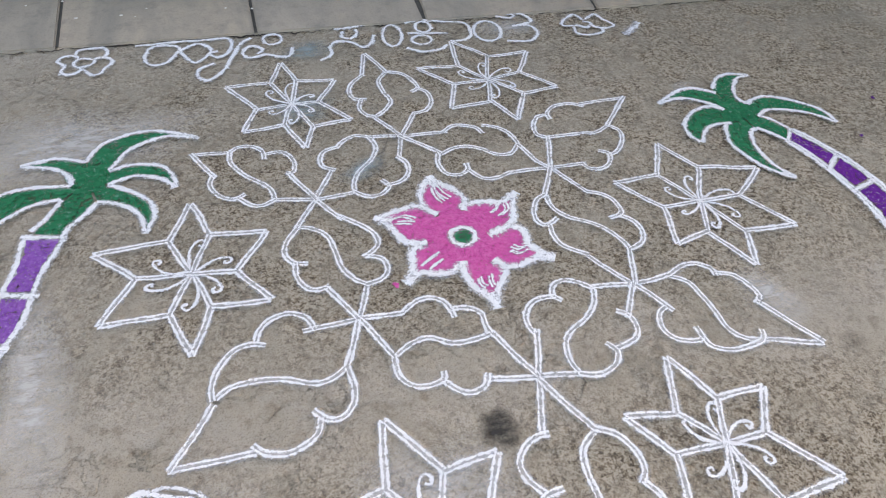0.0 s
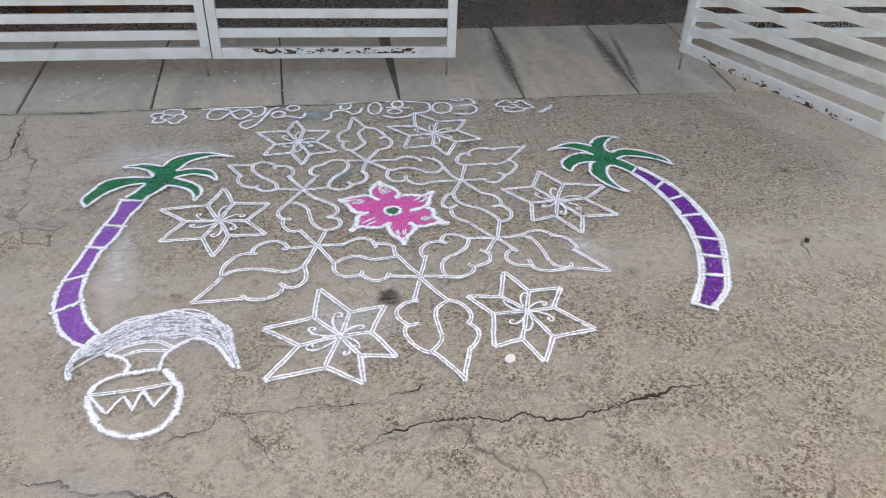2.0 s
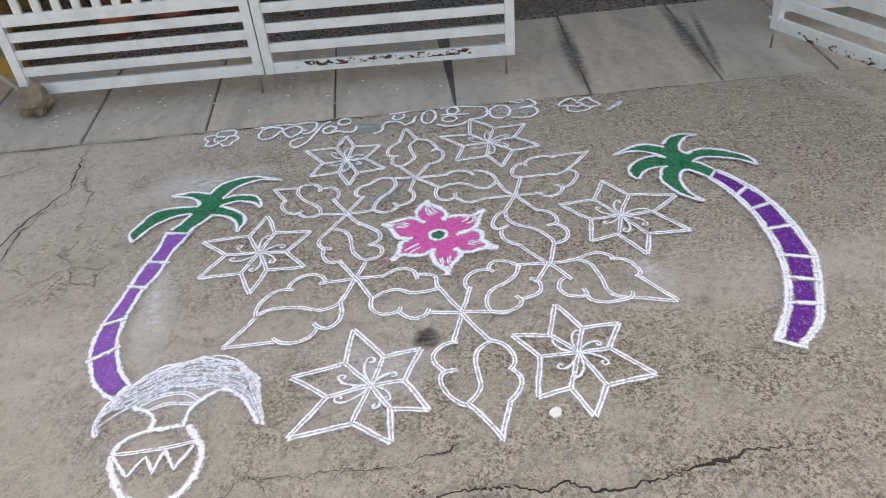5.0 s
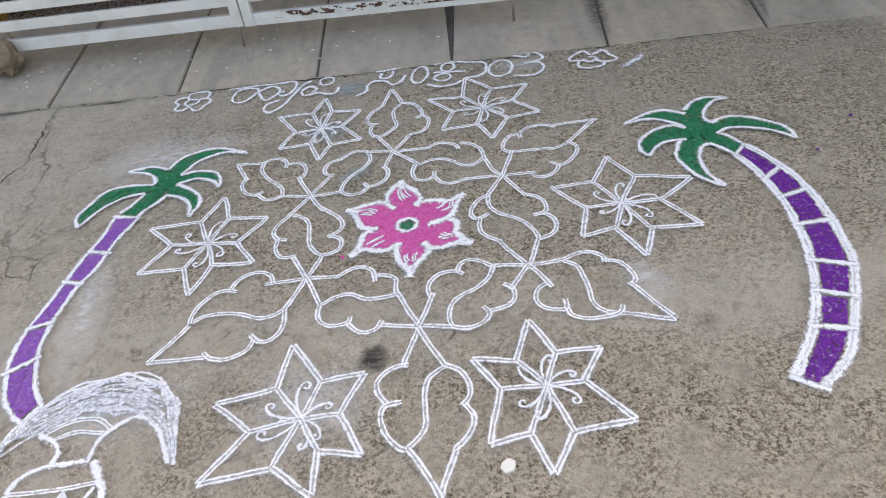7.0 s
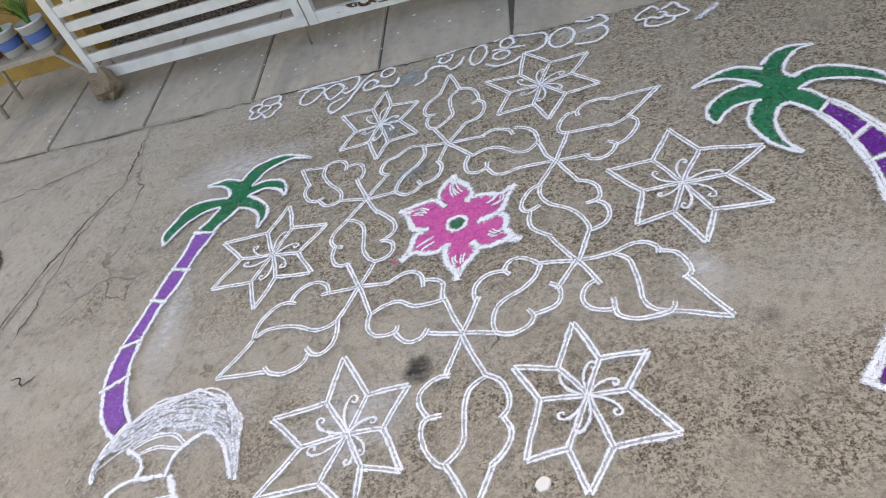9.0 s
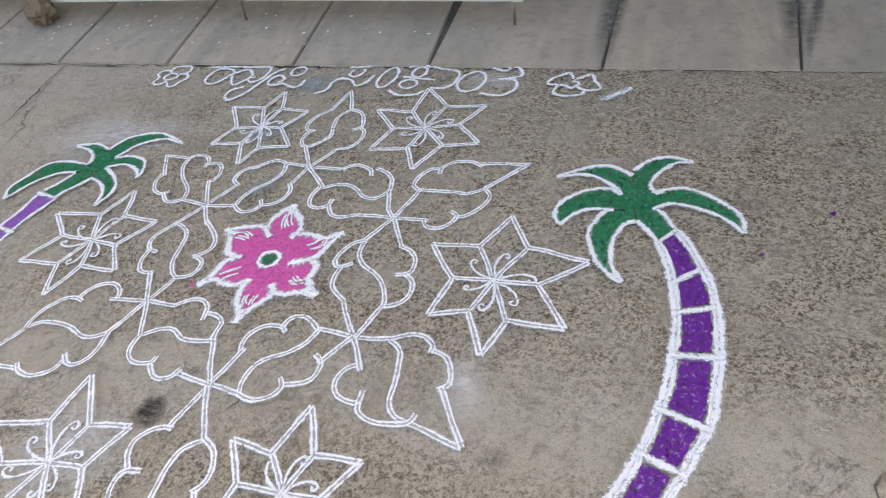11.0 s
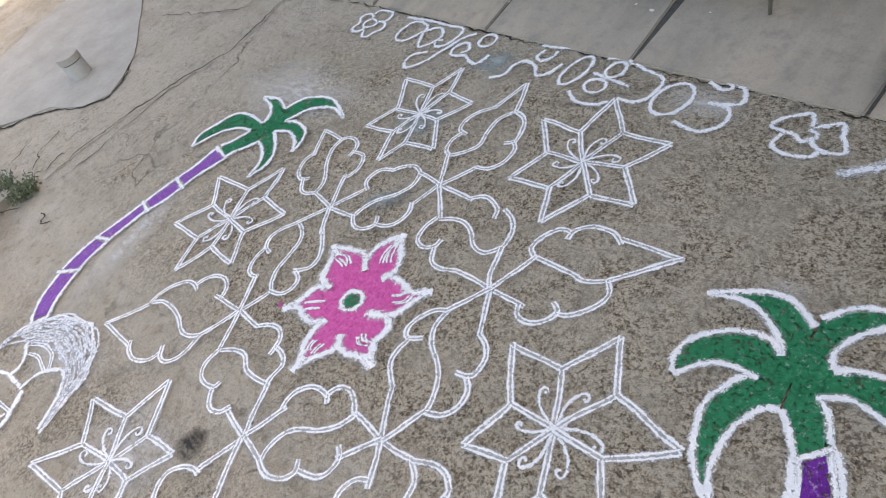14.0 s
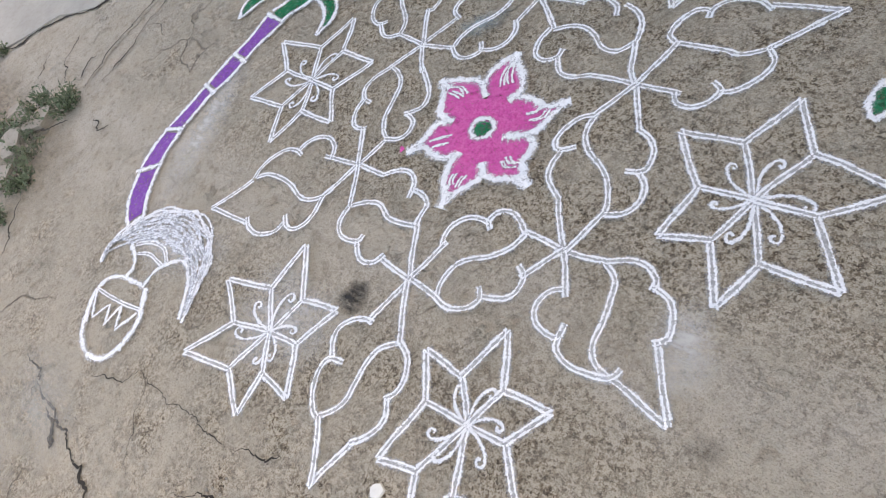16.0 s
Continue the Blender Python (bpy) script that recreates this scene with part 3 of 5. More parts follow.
def gate_leaf(label, at, turn, width, style, bolts, rusty):
    g = thing("gate_leaf", label, "gate", "white gate leaves", at, turn)
    top = 1.62
    for x in (0.0, width - 0.055):
        part("stile", box(x, x + 0.055, -0.02, 0.02, 0, top, 0.003), ENAMEL, g)
    bottom = part("bottom_rail", bar_x(0.055, width - 0.055, 0.0, 0.066), ENAMEL, g)
    if rusty:
        part("rust_patch", box(width * 0.12, width * 0.88, -0.0175, -0.0165, 0.03 * (rusty < 2), 0.036 + 0.028 * (rusty < 2)), RUST, bottom, "flaked paint showing dark rust")
    if style == "pickets":
        bars, mid = (0.112, 0.213, 0.315), (0.405, 0.47)
    else:
        bars, mid = (0.127, 0.241, 0.356, 0.475), (0.595, 0.675)
    for z in bars:
        part("bar", bar_x(0.055, width - 0.055, z, z + 0.055, 0.022), ENAMEL, g)
    part("middle_rail", bar_x(0.055, width - 0.055, *mid), ENAMEL, g)
    base = mid[1]
    if style == "mesh":
        part("mesh_panel", grille(0.055, width - 0.055, base, base + 0.1), IRON, g, "dark crossed-wire mesh")
        part("lock_rail", bar_x(0.055, width - 0.055, base + 0.1, base + 0.165), ENAMEL, g)
        base += 0.165
    part("top_rail", bar_x(0.055, width - 0.055, top - 0.06, top), ENAMEL, g)
    n = int((width - 0.11) / 0.121)
    for k in range(n):
        x = 0.055 + (width - 0.11) * (k + 1) / (n + 1)
        p = part("picket", box(x - 0.023, x + 0.023, -0.011, 0.011, base, top - 0.06, 0.002), ENAMEL, g)
        part("stud", ball(0.017, (x, -0.018, base + 0.185)), BRASS, p, "small gilt ball")
    for x in bolts:
        part("bolt_bracket", box(x - 0.034, x + 0.034, -0.026, 0.026, 0.055, 0.07, 0.002), ENAMEL, g)
        part("drop_bolt", tube([(x, 0, -0.115), (x, 0, 0.03)], 0.007), BOLT, g, "rusty steel drop bolt")
    return g


gate_leaf("white-painted steel gate leaf with upright pickets and gilt studs", (-1.51, 3.2, 0.16), math.degrees(math.atan2(-0.055, 1.447)), 1.45, "pickets", (1.41,), False)
gate_leaf("white steel gate leaf with slats, mesh band and rusty rail", (-0.053, 3.143, 0.157), math.degrees(math.atan2(-0.105, 1.478)), 1.482, "mesh", (1.43,), True)
gate_leaf("white steel gate leaf swung open, slats and mesh band", (2.945, 3.003, 0.165), math.degrees(math.atan2(-1.0, 0.28)), 1.49, "mesh", (0.02,), 2)
gate_leaf("white steel fixed panel with slats beside the gateway", (3.076, 3.262, 0.165), -3.0, 1.8, "pickets", (0.03, 1.77), False)


# ---- stones, weeds, pipe ----
def stone(name, label, category, group, at, size, seed, material=ROCK, split=True):
    bm = bmesh.new()
    bmesh.ops.create_icosphere(bm, subdivisions=3, radius=1)
    for v in bm.verts:
        d = v.co.normalized()
        f = 1 + 0.35 * noise.noise(d * 1.1 + Vector((seed, 0, 0))) + 0.12 * noise.noise(d * 3.3 + Vector((0, seed, 0)))
        c = d * f
        if not split:
            c = d * (0.85 + 0.5 * noise.noise(d * 1.6 + Vector((seed, 3, 0))) + 0.25 * noise.noise(d * 4.5 + Vector((0, seed, 5))))
            v.co = Vector((c.x * size[0], c.y * size[1], c.z * size[2]))
            continue
        c = Vector((max(-0.8, min(0.8, c.x)), max(-0.75, min(0.78, c.y)), max(-0.55, min(0.45 + 0.1 * c.x, c.z))))
        k = 0.72 + 0.1 * math.sin(seed)
        cut = c.x * 0.7 + c.y * 0.7
        if cut > k * 0.8:
            c -= Vector((0.7, 0.7, 0)) * (cut - k * 0.8)
        cut = c.y * 0.8 - c.x * 0.6
        if cut > k * 0.75:
            c -= Vector((-0.6, 0.8, 0)) * (cut - k * 0.75)
        v.co = Vector((c.x * size[0], c.y * size[1], c.z * size[2]))
    low = min(v.co.z for v in bm.verts)
    for v in bm.verts:
        v.co.z -= low + size[2] * 0.15
    for f in bm.faces:
        f.smooth = False
    bm.transform(pose(0, 0, 0, 0, 0, seed * 57))
    ob = link_mesh(name, bm, material)
    ob.location = at
    return tagged(ob, label, category, group)


stone("stone", "rough brown stone wedged under the gate corner", "stone", "", (-1.46, 3.17, slab_z(3.17) - 0.01), (0.13, 0.09, 0.115), 21.7, BROWNROCK, False)
r2 = random.Random(11)
for cx, cy, s in ((-1.24, 0.95, 0.1), (-1.33, 0.8, 0.1), (-1.46, 0.92, 0.09), (-1.52, 0.68, 0.15), (-1.74, 0.84, 0.15), (-1.95, 0.97, 0.12), (-2.27, 0.83, 0.2), (-2.6, 1.0, 0.16), (-2.85, 0.9, 0.2), (-3.15, 1.12, 0.2), (-3.45, 1.0, 0.26), (-3.4, 1.3, 0.16), (-4.1, 1.25, 0.3), (-2.0, 0.62, 0.18), (-1.2, 0.68, 0.09), (-1.28, 0.55, 0.12)):
    stone("rubble_stone", "pale flat broken stone among weeds at the yard edge", "stone", "rubble stones", (cx, cy, ground_height(cx, cy) + 0.002),
          (s * r2.uniform(0.9, 1.2), s * r2.uniform(0.7, 1.0), s * r2.uniform(0.14, 0.24) + (0.07 if cx < -2.7 else 0.03)), r2.uniform(1, 90))
tagged(link_mesh("soil", patch(-2.1, 0.82, 1.5, 0.36, 0.003, -6, 3), EARTH), "dry brown soil between the broken stones", "soil", kind="stuff")


def weed(at, spread, count, seed, material=WEED, tall=0.07, name="weed", label="low grey-green weed growing between broken stones"):
    rr = random.Random(seed)
    t = thing(name, label, "weed", "weeds at the yard edge", at)
    stems, leaves = bmesh.new(), bmesh.new()
    for _ in range(count):
        a, r = rr.uniform(0, 6.28), spread * math.sqrt(rr.random())
        base = Vector((0.5 * r * math.cos(a), 0.5 * r * math.sin(a), -0.01))
        tip = Vector((r * math.cos(a), r * math.sin(a), tall * rr.uniform(0.4, 1.1)))
        tube([base, base.lerp(tip, 0.5) + Vector((0, 0, 0.01)), tip], 0.0014, 4, stems)
        for j in range(9):
            c = base.lerp(tip, 0.25 + 0.75 * j / 8) + Vector((rr.gauss(0, 0.008), rr.gauss(0, 0.008), rr.gauss(0, 0.005)))
            q = Euler((rr.uniform(-0.9, 0.9), rr.uniform(-0.9, 0.9), rr.uniform(0, 6.28))).to_matrix()
            L, W = rr.uniform(0.012, 0.026), rr.uniform(0.003, 0.007)
            vs = [leaves.verts.new(c + q @ Vector(p)) for p in ((0, 0, 0), (L * 0.5, W, 0.002), (L, 0, 0), (L * 0.5, -W, 0.002))]
            leaves.faces.new(vs)
    part("stalk", stems, material, t)
    part("foliage", leaves, material, t)
    return t


for k, (x, y, s, c) in enumerate(((-1.33, 1.01, 0.17, 95), (-1.15, 1.07, 0.13, 80), (-1.19, 0.82, 0.13, 70), (-1.08, 0.69, 0.14, 80), (-1.42, 0.84, 0.14, 70), (-1.25, 0.92, 0.08, 30), (-1.62, 0.72, 0.14, 60), (-1.86, 0.72, 0.16, 70),
                                    (-2.14, 1.0, 0.17, 90), (-2.45, 0.95, 0.12, 50), (-2.86, 1.05, 0.12, 40), (-1.98, 1.2, 0.06, 30), (-1.0, 0.52, 0.08, 25), (-3.2, 0.95, 0.15, 40), (-1.3, 0.64, 0.1, 40))):
    weed((x, y, ground_height(x, y) + 0.004), s * 0.72, int(c * 0.5), 40 + k)

pipe = thing("pipe_stub", "short grey capped cement pipe stub standing on the yard", "pipe", at=(-1.87, 1.74, 0.003))
part("sleeve", cyl(0.064, 0.062, 0, 0.088, 32), PIPE, pipe)
part("neck", cyl(0.058, 0.058, 0.088, 0.094, 32), CRACK, pipe, "dark gap under the cap")
part("cap", cyl(0.066, 0.065, 0.094, 0.13, 32), CEMENT, pipe, "flat pale cap")


# ---- cracks ----
def crack(points, width, seed, lip=True):
    """A jagged open crack with dirt in it and a broken lip beside it."""
    path = straight(points, 0.007)
    out = []
    for i, p in enumerate(path):
        out.append(p + Vector((noise.noise((p.x * 16, p.y * 16, seed)), noise.noise((p.x * 16, p.y * 16, seed + 5)), 0)) * 0.02
                   + Vector((noise.noise((p.x * 60, p.y * 60, seed)), noise.noise((p.x * 60, p.y * 60, seed + 5)), 0)) * 0.011
                   + Vector((noise.noise((p.x * 190, p.y * 190, seed)), noise.noise((p.x * 190, p.y * 190, seed + 5)), 0)) * 0.006)
    t = thing("crack", "jagged dirt-filled crack in the concrete yard", "crack", kind="structure")
    bm, lipbm = bmesh.new(), bmesh.new()
    prev = None
    n = len(out)
    for i, p in enumerate(out):
        d = (out[min(i + 1, n - 1)] - out[max(i - 1, 0)]).normalized()
        s = Vector((-d.y, d.x, 0))
        fade = min(1, 6 * i / n, 6 * (n - 1 - i) / n) + 0.08
        w = width * fade * (0.25 + 1.1 * max(0.0, noise.noise((p.x * 9, p.y * 9, seed + 2)) + 0.2) + 0.35 * abs(noise.noise((p.x * 70, p.y * 70, seed))))
        row = [p + s * w + Vector((0, 0, 0.0006)), p - s * w + Vector((0, 0, 0.0006)), p - s * (w + 0.004 * fade) + Vector((0, 0, 0.004 * fade * rng.random())), p - s * (w + 0.018 * fade * (0.4 + rng.random())) + Vector((0, 0, -0.0025))]
        v1 = [bm.verts.new(q) for q in row[:2]]
        v2 = [lipbm.verts.new(q) for q in row[1:]]
        if prev:
            bm.faces.new((prev[0][0], prev[0][1], v1[1], v1[0]))
            for k in range(2):
                lipbm.faces.new((prev[1][k], prev[1][k + 1], v2[k + 1], v2[k]))
        prev = (v1, v2)
    part("gap", bm, CRACK, t)
    if lip:
        part("lip", lipbm, CONCRETE, t)
    else:
        lipbm.free()


crack([(0.58, 0.17), (0.67, 0.23), (0.82, 0.255), (0.92, 0.25), (1.02, 0.225), (1.1, 0.235), (1.2, 0.2), (1.28, 0.21), (1.43, 0.235), (1.58, 0.265), (1.72, 0.27)], 0.0052, 1)
crack([(1.72, 0.27), (1.78, 0.24), (1.88, 0.25)], 0.002, 27, False)
crack([(0.0, 0.28), (0.14, 0.32), (0.21, 0.375), (0.3, 0.372), (0.38, 0.35), (0.45, 0.37), (0.56, 0.35), (0.65, 0.36)], 0.0028, 2, False)
crack([(0.66, 0.36), (0.75, 0.38), (0.84, 0.41)], 0.002, 3, False)
crack([(-2.05, 1.19), (-1.92, 1.25), (-1.84, 1.37), (-1.71, 1.48), (-1.52, 1.57), (-1.42, 1.7), (-1.47, 1.83), (-1.62, 1.96)], 0.009, 5, False)
crack([(-1.13, 1.16), (-1.15, 1.4), (-1.12, 1.7), (-1.06, 1.93), (-0.96, 2.24), (-1.0, 2.5), (-1.03, 2.75)], 0.0075, 6)
crack([(-1.03, 1.21), (-1.03, 1.46), (-1.04, 1.86), (-1.0, 2.1)], 0.0045, 7, False)
crack([(-0.3, 0.21), (-0.2, 0.19), (-0.1, 0.15), (0.01, 0.12), (0.14, 0.08), (0.3, 0.03), (0.4, -0.1)], 0.007, 8, False)
crack([(-0.05, 0.13), (0.02, 0.1), (0.06, 0.04)], 0.009, 28, False)
crack([(0.2, 0.42), (0.25, 0.36), (0.33, 0.2), (0.42, 0.12)], 0.0018, 9, False)
crack([(-1.2, 2.55), (-1.5, 2.42), (-1.9, 2.3)], 0.004, 10, False)
crack([(-2.45, 2.79), (-1.7, 2.775), (-1.0, 2.76), (-0.4, 2.748), (0.3, 2.735), (1.0, 2.72), (1.8, 2.705), (2.5, 2.69), (3.2, 2.675)], 0.004, 14, False)
crack([(0.95, 0.27), (0.9, 0.16), (0.8, 0.05)], 0.0014, 12, False)
crack([(1.3, 0.15), (1.42, 0.02), (1.45, -0.15)], 0.0012, 13, False)
crack([(-1.28, 1.15), (-1.4, 1.26), (-1.47, 1.42)], 0.004, 21, False)
crack([(-1.2, 1.2), (-1.24, 1.3), (-1.22, 1.36)], 0.005, 22, False)
crack([(-1.5, 1.12), (-1.56, 1.22), (-1.6, 1.3)], 0.0035, 29, False)
crack([(-0.98, 0.64), (-0.9, 0.52), (-0.8, 0.4)], 0.003, 23, False)
crack([(-1.8, 0.98), (-1.62, 0.86), (-1.45, 0.76), (-1.25, 0.88), (-1.05, 1.02)], 0.012, 24, False)
crack([(-1.45, 0.76), (-1.3, 0.66), (-1.1, 0.74)], 0.01, 25, False)
crack([(-0.9, 1.06), (-0.82, 1.02), (-0.78, 1.05)], 0.004, 26, False)


# ---- rangoli ----
def star(centre, tips, valleys, group="rangoli stars"):
    """Six-pointed star: double-drawn points, spokes to the valleys and a hooked curl in each point."""
    cx, cy = centre
    t = thing("rangoli_star", "six-pointed white powder star drawn on the concrete", "rangoli", group, (cx, cy, 0))
    P, V = ([(x - cx, y - cy) for x, y in ring] for ring in (tips, valleys))
    for k in range(6):
        a, b, c = V[k - 1], P[k], V[k]
        over = 1.02
        bm = ribbon(straight([a, (b[0] * over, b[1] * over)]), 0.024)
        ribbon(straight([(b[0] * over, b[1] * over), c]), 0.024, bm=bm)
        part("point", bm, WHITE2, t)
        part("spoke", ribbon(straight([(0, 0), c]), 0.022), WHITE2, t)
    for k, (x, y) in enumerate(P):
        m = pose(0, 0, 0, 0, 0, math.degrees(math.atan2(y, x)) + rng.uniform(-6, 6))
        s = min(1.1, math.hypot(x, y) / 0.25) * rng.uniform(0.8, 0.95)
        sg = 1
        pts = [m @ Vector((x * s, y * s * sg, 0)) for x, y in ((0, 0), (0.05, 0.008), (0.09, 0.004), (0.118, -0.012), (0.123, -0.028), (0.11, -0.036), (0.099, -0.028), (0.106, -0.019))]
        part("curl", ribbon(spline(pts, 0.004), 0.011), WHITE1, t)
    return t


star((1.604, 1.462),
     [(1.603, 1.751), (1.866, 1.568), (1.831, 1.308), (1.622, 1.188), (1.441, 1.307), (1.376, 1.592)],
     [(1.679, 1.613), (1.735, 1.459), (1.668, 1.311), (1.556, 1.335), (1.474, 1.458), (1.527, 1.603)])
star((1.161, 2.243),
     [(1.094, 2.534), (1.367, 2.409), (1.393, 2.156), (1.187, 1.982), (0.979, 2.092), (0.92, 2.364)],
     [(1.204, 2.404), (1.292, 2.275), (1.261, 2.132), (1.124, 2.11), (1.023, 2.238), (1.073, 2.356)])
star((0.435, 2.222),
     [(0.423, 2.493), (0.598, 2.341), (0.62, 2.093), (0.454, 1.966), (0.267, 2.087), (0.222, 2.367)],
     [(0.47, 2.362), (0.529, 2.218), (0.493, 2.075), (0.399, 2.1), (0.317, 2.213), (0.378, 2.368)])
star((0.1, 1.478),
     [(0.097, 1.758), (0.3, 1.601), (0.292, 1.346), (0.099, 1.215), (-0.118, 1.35), (-0.15, 1.602)],
     [(0.149, 1.62), (0.216, 1.465), (0.148, 1.355), (0.045, 1.35), (-0.041, 1.491), (0.038, 1.616)])
star((0.568, 0.671),
     [(0.508, 0.935), (0.733, 0.806), (0.745, 0.545), (0.63, 0.44), (0.326, 0.498), (0.315, 0.742)],
     [(0.608, 0.79), (0.673, 0.673), (0.627, 0.564), (0.511, 0.522), (0.427, 0.64), (0.481, 0.78)])
star((1.24, 0.71),
     [(1.217, 0.949), (1.405, 0.821), (1.449, 0.582), (1.224, 0.45), (1.08, 0.543), (1.047, 0.823)],
     [(1.282, 0.817), (1.344, 0.714), (1.293, 0.559), (1.182, 0.562), (1.114, 0.711), (1.166, 0.803)])


def line(name, pts, parent, width=0.022, curved=True, material=None):
    return part(name, ribbon(spline(pts) if curved else straight(pts), width), material or WHITE2, parent)


knot = thing("rangoli_lattice", "white powder ring of twelve scalloped leaves on concrete", "rangoli")


def rangoli_leaf(name, vein, *strokes):
    """One leaf: a winding middle vein, then stems and scallops of its two sides."""
    leaf = line(name, vein, knot)
    for s in strokes:
        line("stem" if len(s) < 4 else "scallop", s, leaf, curved=len(s) > 2)


rangoli_leaf("outer_leaf", [(0.218, 1.981), (0.221, 1.928), (0.255, 1.867), (0.303, 1.817), (0.33, 1.779), (0.338, 1.733)],
             [(0.099, 1.996), (0.214, 1.984)],
             [(0.214, 1.981), (0.242, 2.009), (0.286, 2.006), (0.317, 1.973), (0.321, 1.93)],
             [(0.319, 1.951), (0.378, 1.957), (0.411, 1.912), (0.406, 1.853), (0.38, 1.85)],
             [(0.387, 1.851), (0.454, 1.706)],
             [(0.096, 2.0), (0.171, 1.868)],
             [(0.168, 1.88), (0.157, 1.836), (0.18, 1.781), (0.22, 1.757), (0.255, 1.773)],
             [(0.233, 1.76), (0.268, 1.717), (0.301, 1.71), (0.341, 1.732)],
             [(0.341, 1.732), (0.454, 1.706)])
rangoli_leaf("inner_leaf", [(0.664, 1.98), (0.674, 1.922), (0.65, 1.864), (0.6, 1.808), (0.577, 1.76), (0.573, 1.718)],
             [(0.454, 1.706), (0.52, 1.835)],
             [(0.533, 1.833), (0.496, 1.857), (0.491, 1.896), (0.51, 1.934), (0.558, 1.948)],
             [(0.554, 1.946), (0.577, 1.978), (0.62, 1.998), (0.664, 1.98)],
             [(0.658, 1.981), (0.767, 1.966)],
             [(0.454, 1.706), (0.573, 1.718)],
             [(0.567, 1.722), (0.604, 1.69), (0.644, 1.69), (0.677, 1.723), (0.66, 1.756)],
             [(0.674, 1.726), (0.724, 1.74), (0.754, 1.776), (0.757, 1.824), (0.734, 1.861)],
             [(0.739, 1.851), (0.767, 1.966)])
rangoli_leaf("outer_leaf", [(0.795, 2.363), (0.759, 2.311), (0.762, 2.242), (0.776, 2.177), (0.748, 2.129), (0.701, 2.09)],
             [(0.737, 2.506), (0.706, 2.356)],
             [(0.71, 2.363), (0.665, 2.321), (0.645, 2.264), (0.656, 2.215), (0.696, 2.203)],
             [(0.678, 2.203), (0.664, 2.156), (0.675, 2.109), (0.701, 2.09)],
             [(0.698, 2.094), (0.767, 1.966)],
             [(0.74, 2.51), (0.798, 2.359)],
             [(0.793, 2.364), (0.845, 2.346), (0.875, 2.301), (0.889, 2.241), (0.857, 2.217)],
             [(0.88, 2.238), (0.913, 2.206), (0.914, 2.143), (0.882, 2.096), (0.837, 2.084)],
             [(0.844, 2.09), (0.767, 1.966)])
rangoli_leaf("inner_leaf", [(1.137, 1.847), (1.102, 1.808), (1.054, 1.812), (1.009, 1.848), (0.96, 1.871), (0.911, 1.868), (0.873, 1.848)],
             [(0.767, 1.966), (0.927, 1.959)],
             [(0.909, 1.957), (0.95, 1.985), (0.991, 1.983), (1.031, 1.962), (1.043, 1.927)],
             [(1.049, 1.972), (1.098, 1.949), (1.128, 1.91), (1.137, 1.847)],
             [(1.136, 1.851), (1.166, 1.759), (1.203, 1.71)],
             [(0.767, 1.966), (0.873, 1.848)],
             [(0.865, 1.847), (0.849, 1.8), (0.864, 1.748), (0.903, 1.731), (0.94, 1.749), (0.944, 1.783)],
             [(0.938, 1.747), (0.966, 1.704), (1.009, 1.693), (1.069, 1.711)],
             [(1.066, 1.712), (1.203, 1.71)])
rangoli_leaf("outer_leaf", [(1.478, 1.887), (1.424, 1.858), (1.366, 1.863), (1.251, 1.863)],
             [(1.619, 2.037), (1.435, 2.029)],
             [(1.446, 2.012), (1.402, 2.039), (1.337, 2.033), (1.297, 1.995), (1.298, 1.96)],
             [(1.294, 1.988), (1.256, 1.982), (1.223, 1.931), (1.22, 1.885), (1.251, 1.863)],
             [(1.253, 1.869), (1.203, 1.71)],
             [(1.617, 2.042), (1.473, 1.881)],
             [(1.481, 1.89), (1.509, 1.848), (1.492, 1.789), (1.452, 1.743), (1.416, 1.732)],
             [(1.39, 1.759), (1.419, 1.738), (1.407, 1.698), (1.37, 1.673), (1.329, 1.675), (1.309, 1.706)],
             [(1.327, 1.708), (1.203, 1.71)])
rangoli_leaf("inner_leaf", [(1.142, 1.596), (1.142, 1.533), (1.17, 1.484), (1.226, 1.444), (1.262, 1.407), (1.288, 1.349), (1.295, 1.313)],
             [(1.203, 1.71), (1.273, 1.572)],
             [(1.269, 1.575), (1.308, 1.556), (1.334, 1.521), (1.334, 1.464), (1.29, 1.448)],
             [(1.324, 1.451), (1.355, 1.422), (1.362, 1.376), (1.341, 1.338), (1.296, 1.315)],
             [(1.298, 1.319), (1.246, 1.193)],
             [(1.203, 1.71), (1.137, 1.587)],
             [(1.14, 1.589), (1.103, 1.57), (1.078, 1.526), (1.074, 1.482), (1.095, 1.46), (1.137, 1.481)],
             [(1.104, 1.461), (1.097, 1.416), (1.107, 1.374), (1.134, 1.346), (1.169, 1.32)],
             [(1.164, 1.323), (1.189, 1.276), (1.246, 1.193)])
rangoli_leaf("inner_leaf", [(1.134, 1.207), (1.118, 1.156), (1.077, 1.115), (1.017, 1.08), (0.991, 1.042), (0.981, 0.991), (0.992, 0.954)],
             [(1.246, 1.193), (1.128, 1.208)],
             [(1.129, 1.204), (1.1, 1.231), (1.064, 1.247), (1.027, 1.233), (1.014, 1.201), (1.032, 1.179)],
             [(1.021, 1.197), (0.967, 1.194), (0.929, 1.165), (0.918, 1.126), (0.926, 1.093)],
             [(0.934, 1.106), (0.89, 0.972)],
             [(1.246, 1.193), (1.174, 1.087)],
             [(1.157, 1.116), (1.185, 1.094), (1.189, 1.052), (1.167, 1.022), (1.109, 1.005)],
             [(1.089, 1.026), (1.108, 0.997), (1.094, 0.965), (1.059, 0.945), (1.025, 0.941), (0.989, 0.954)],
             [(0.997, 0.952), (0.89, 0.972)])
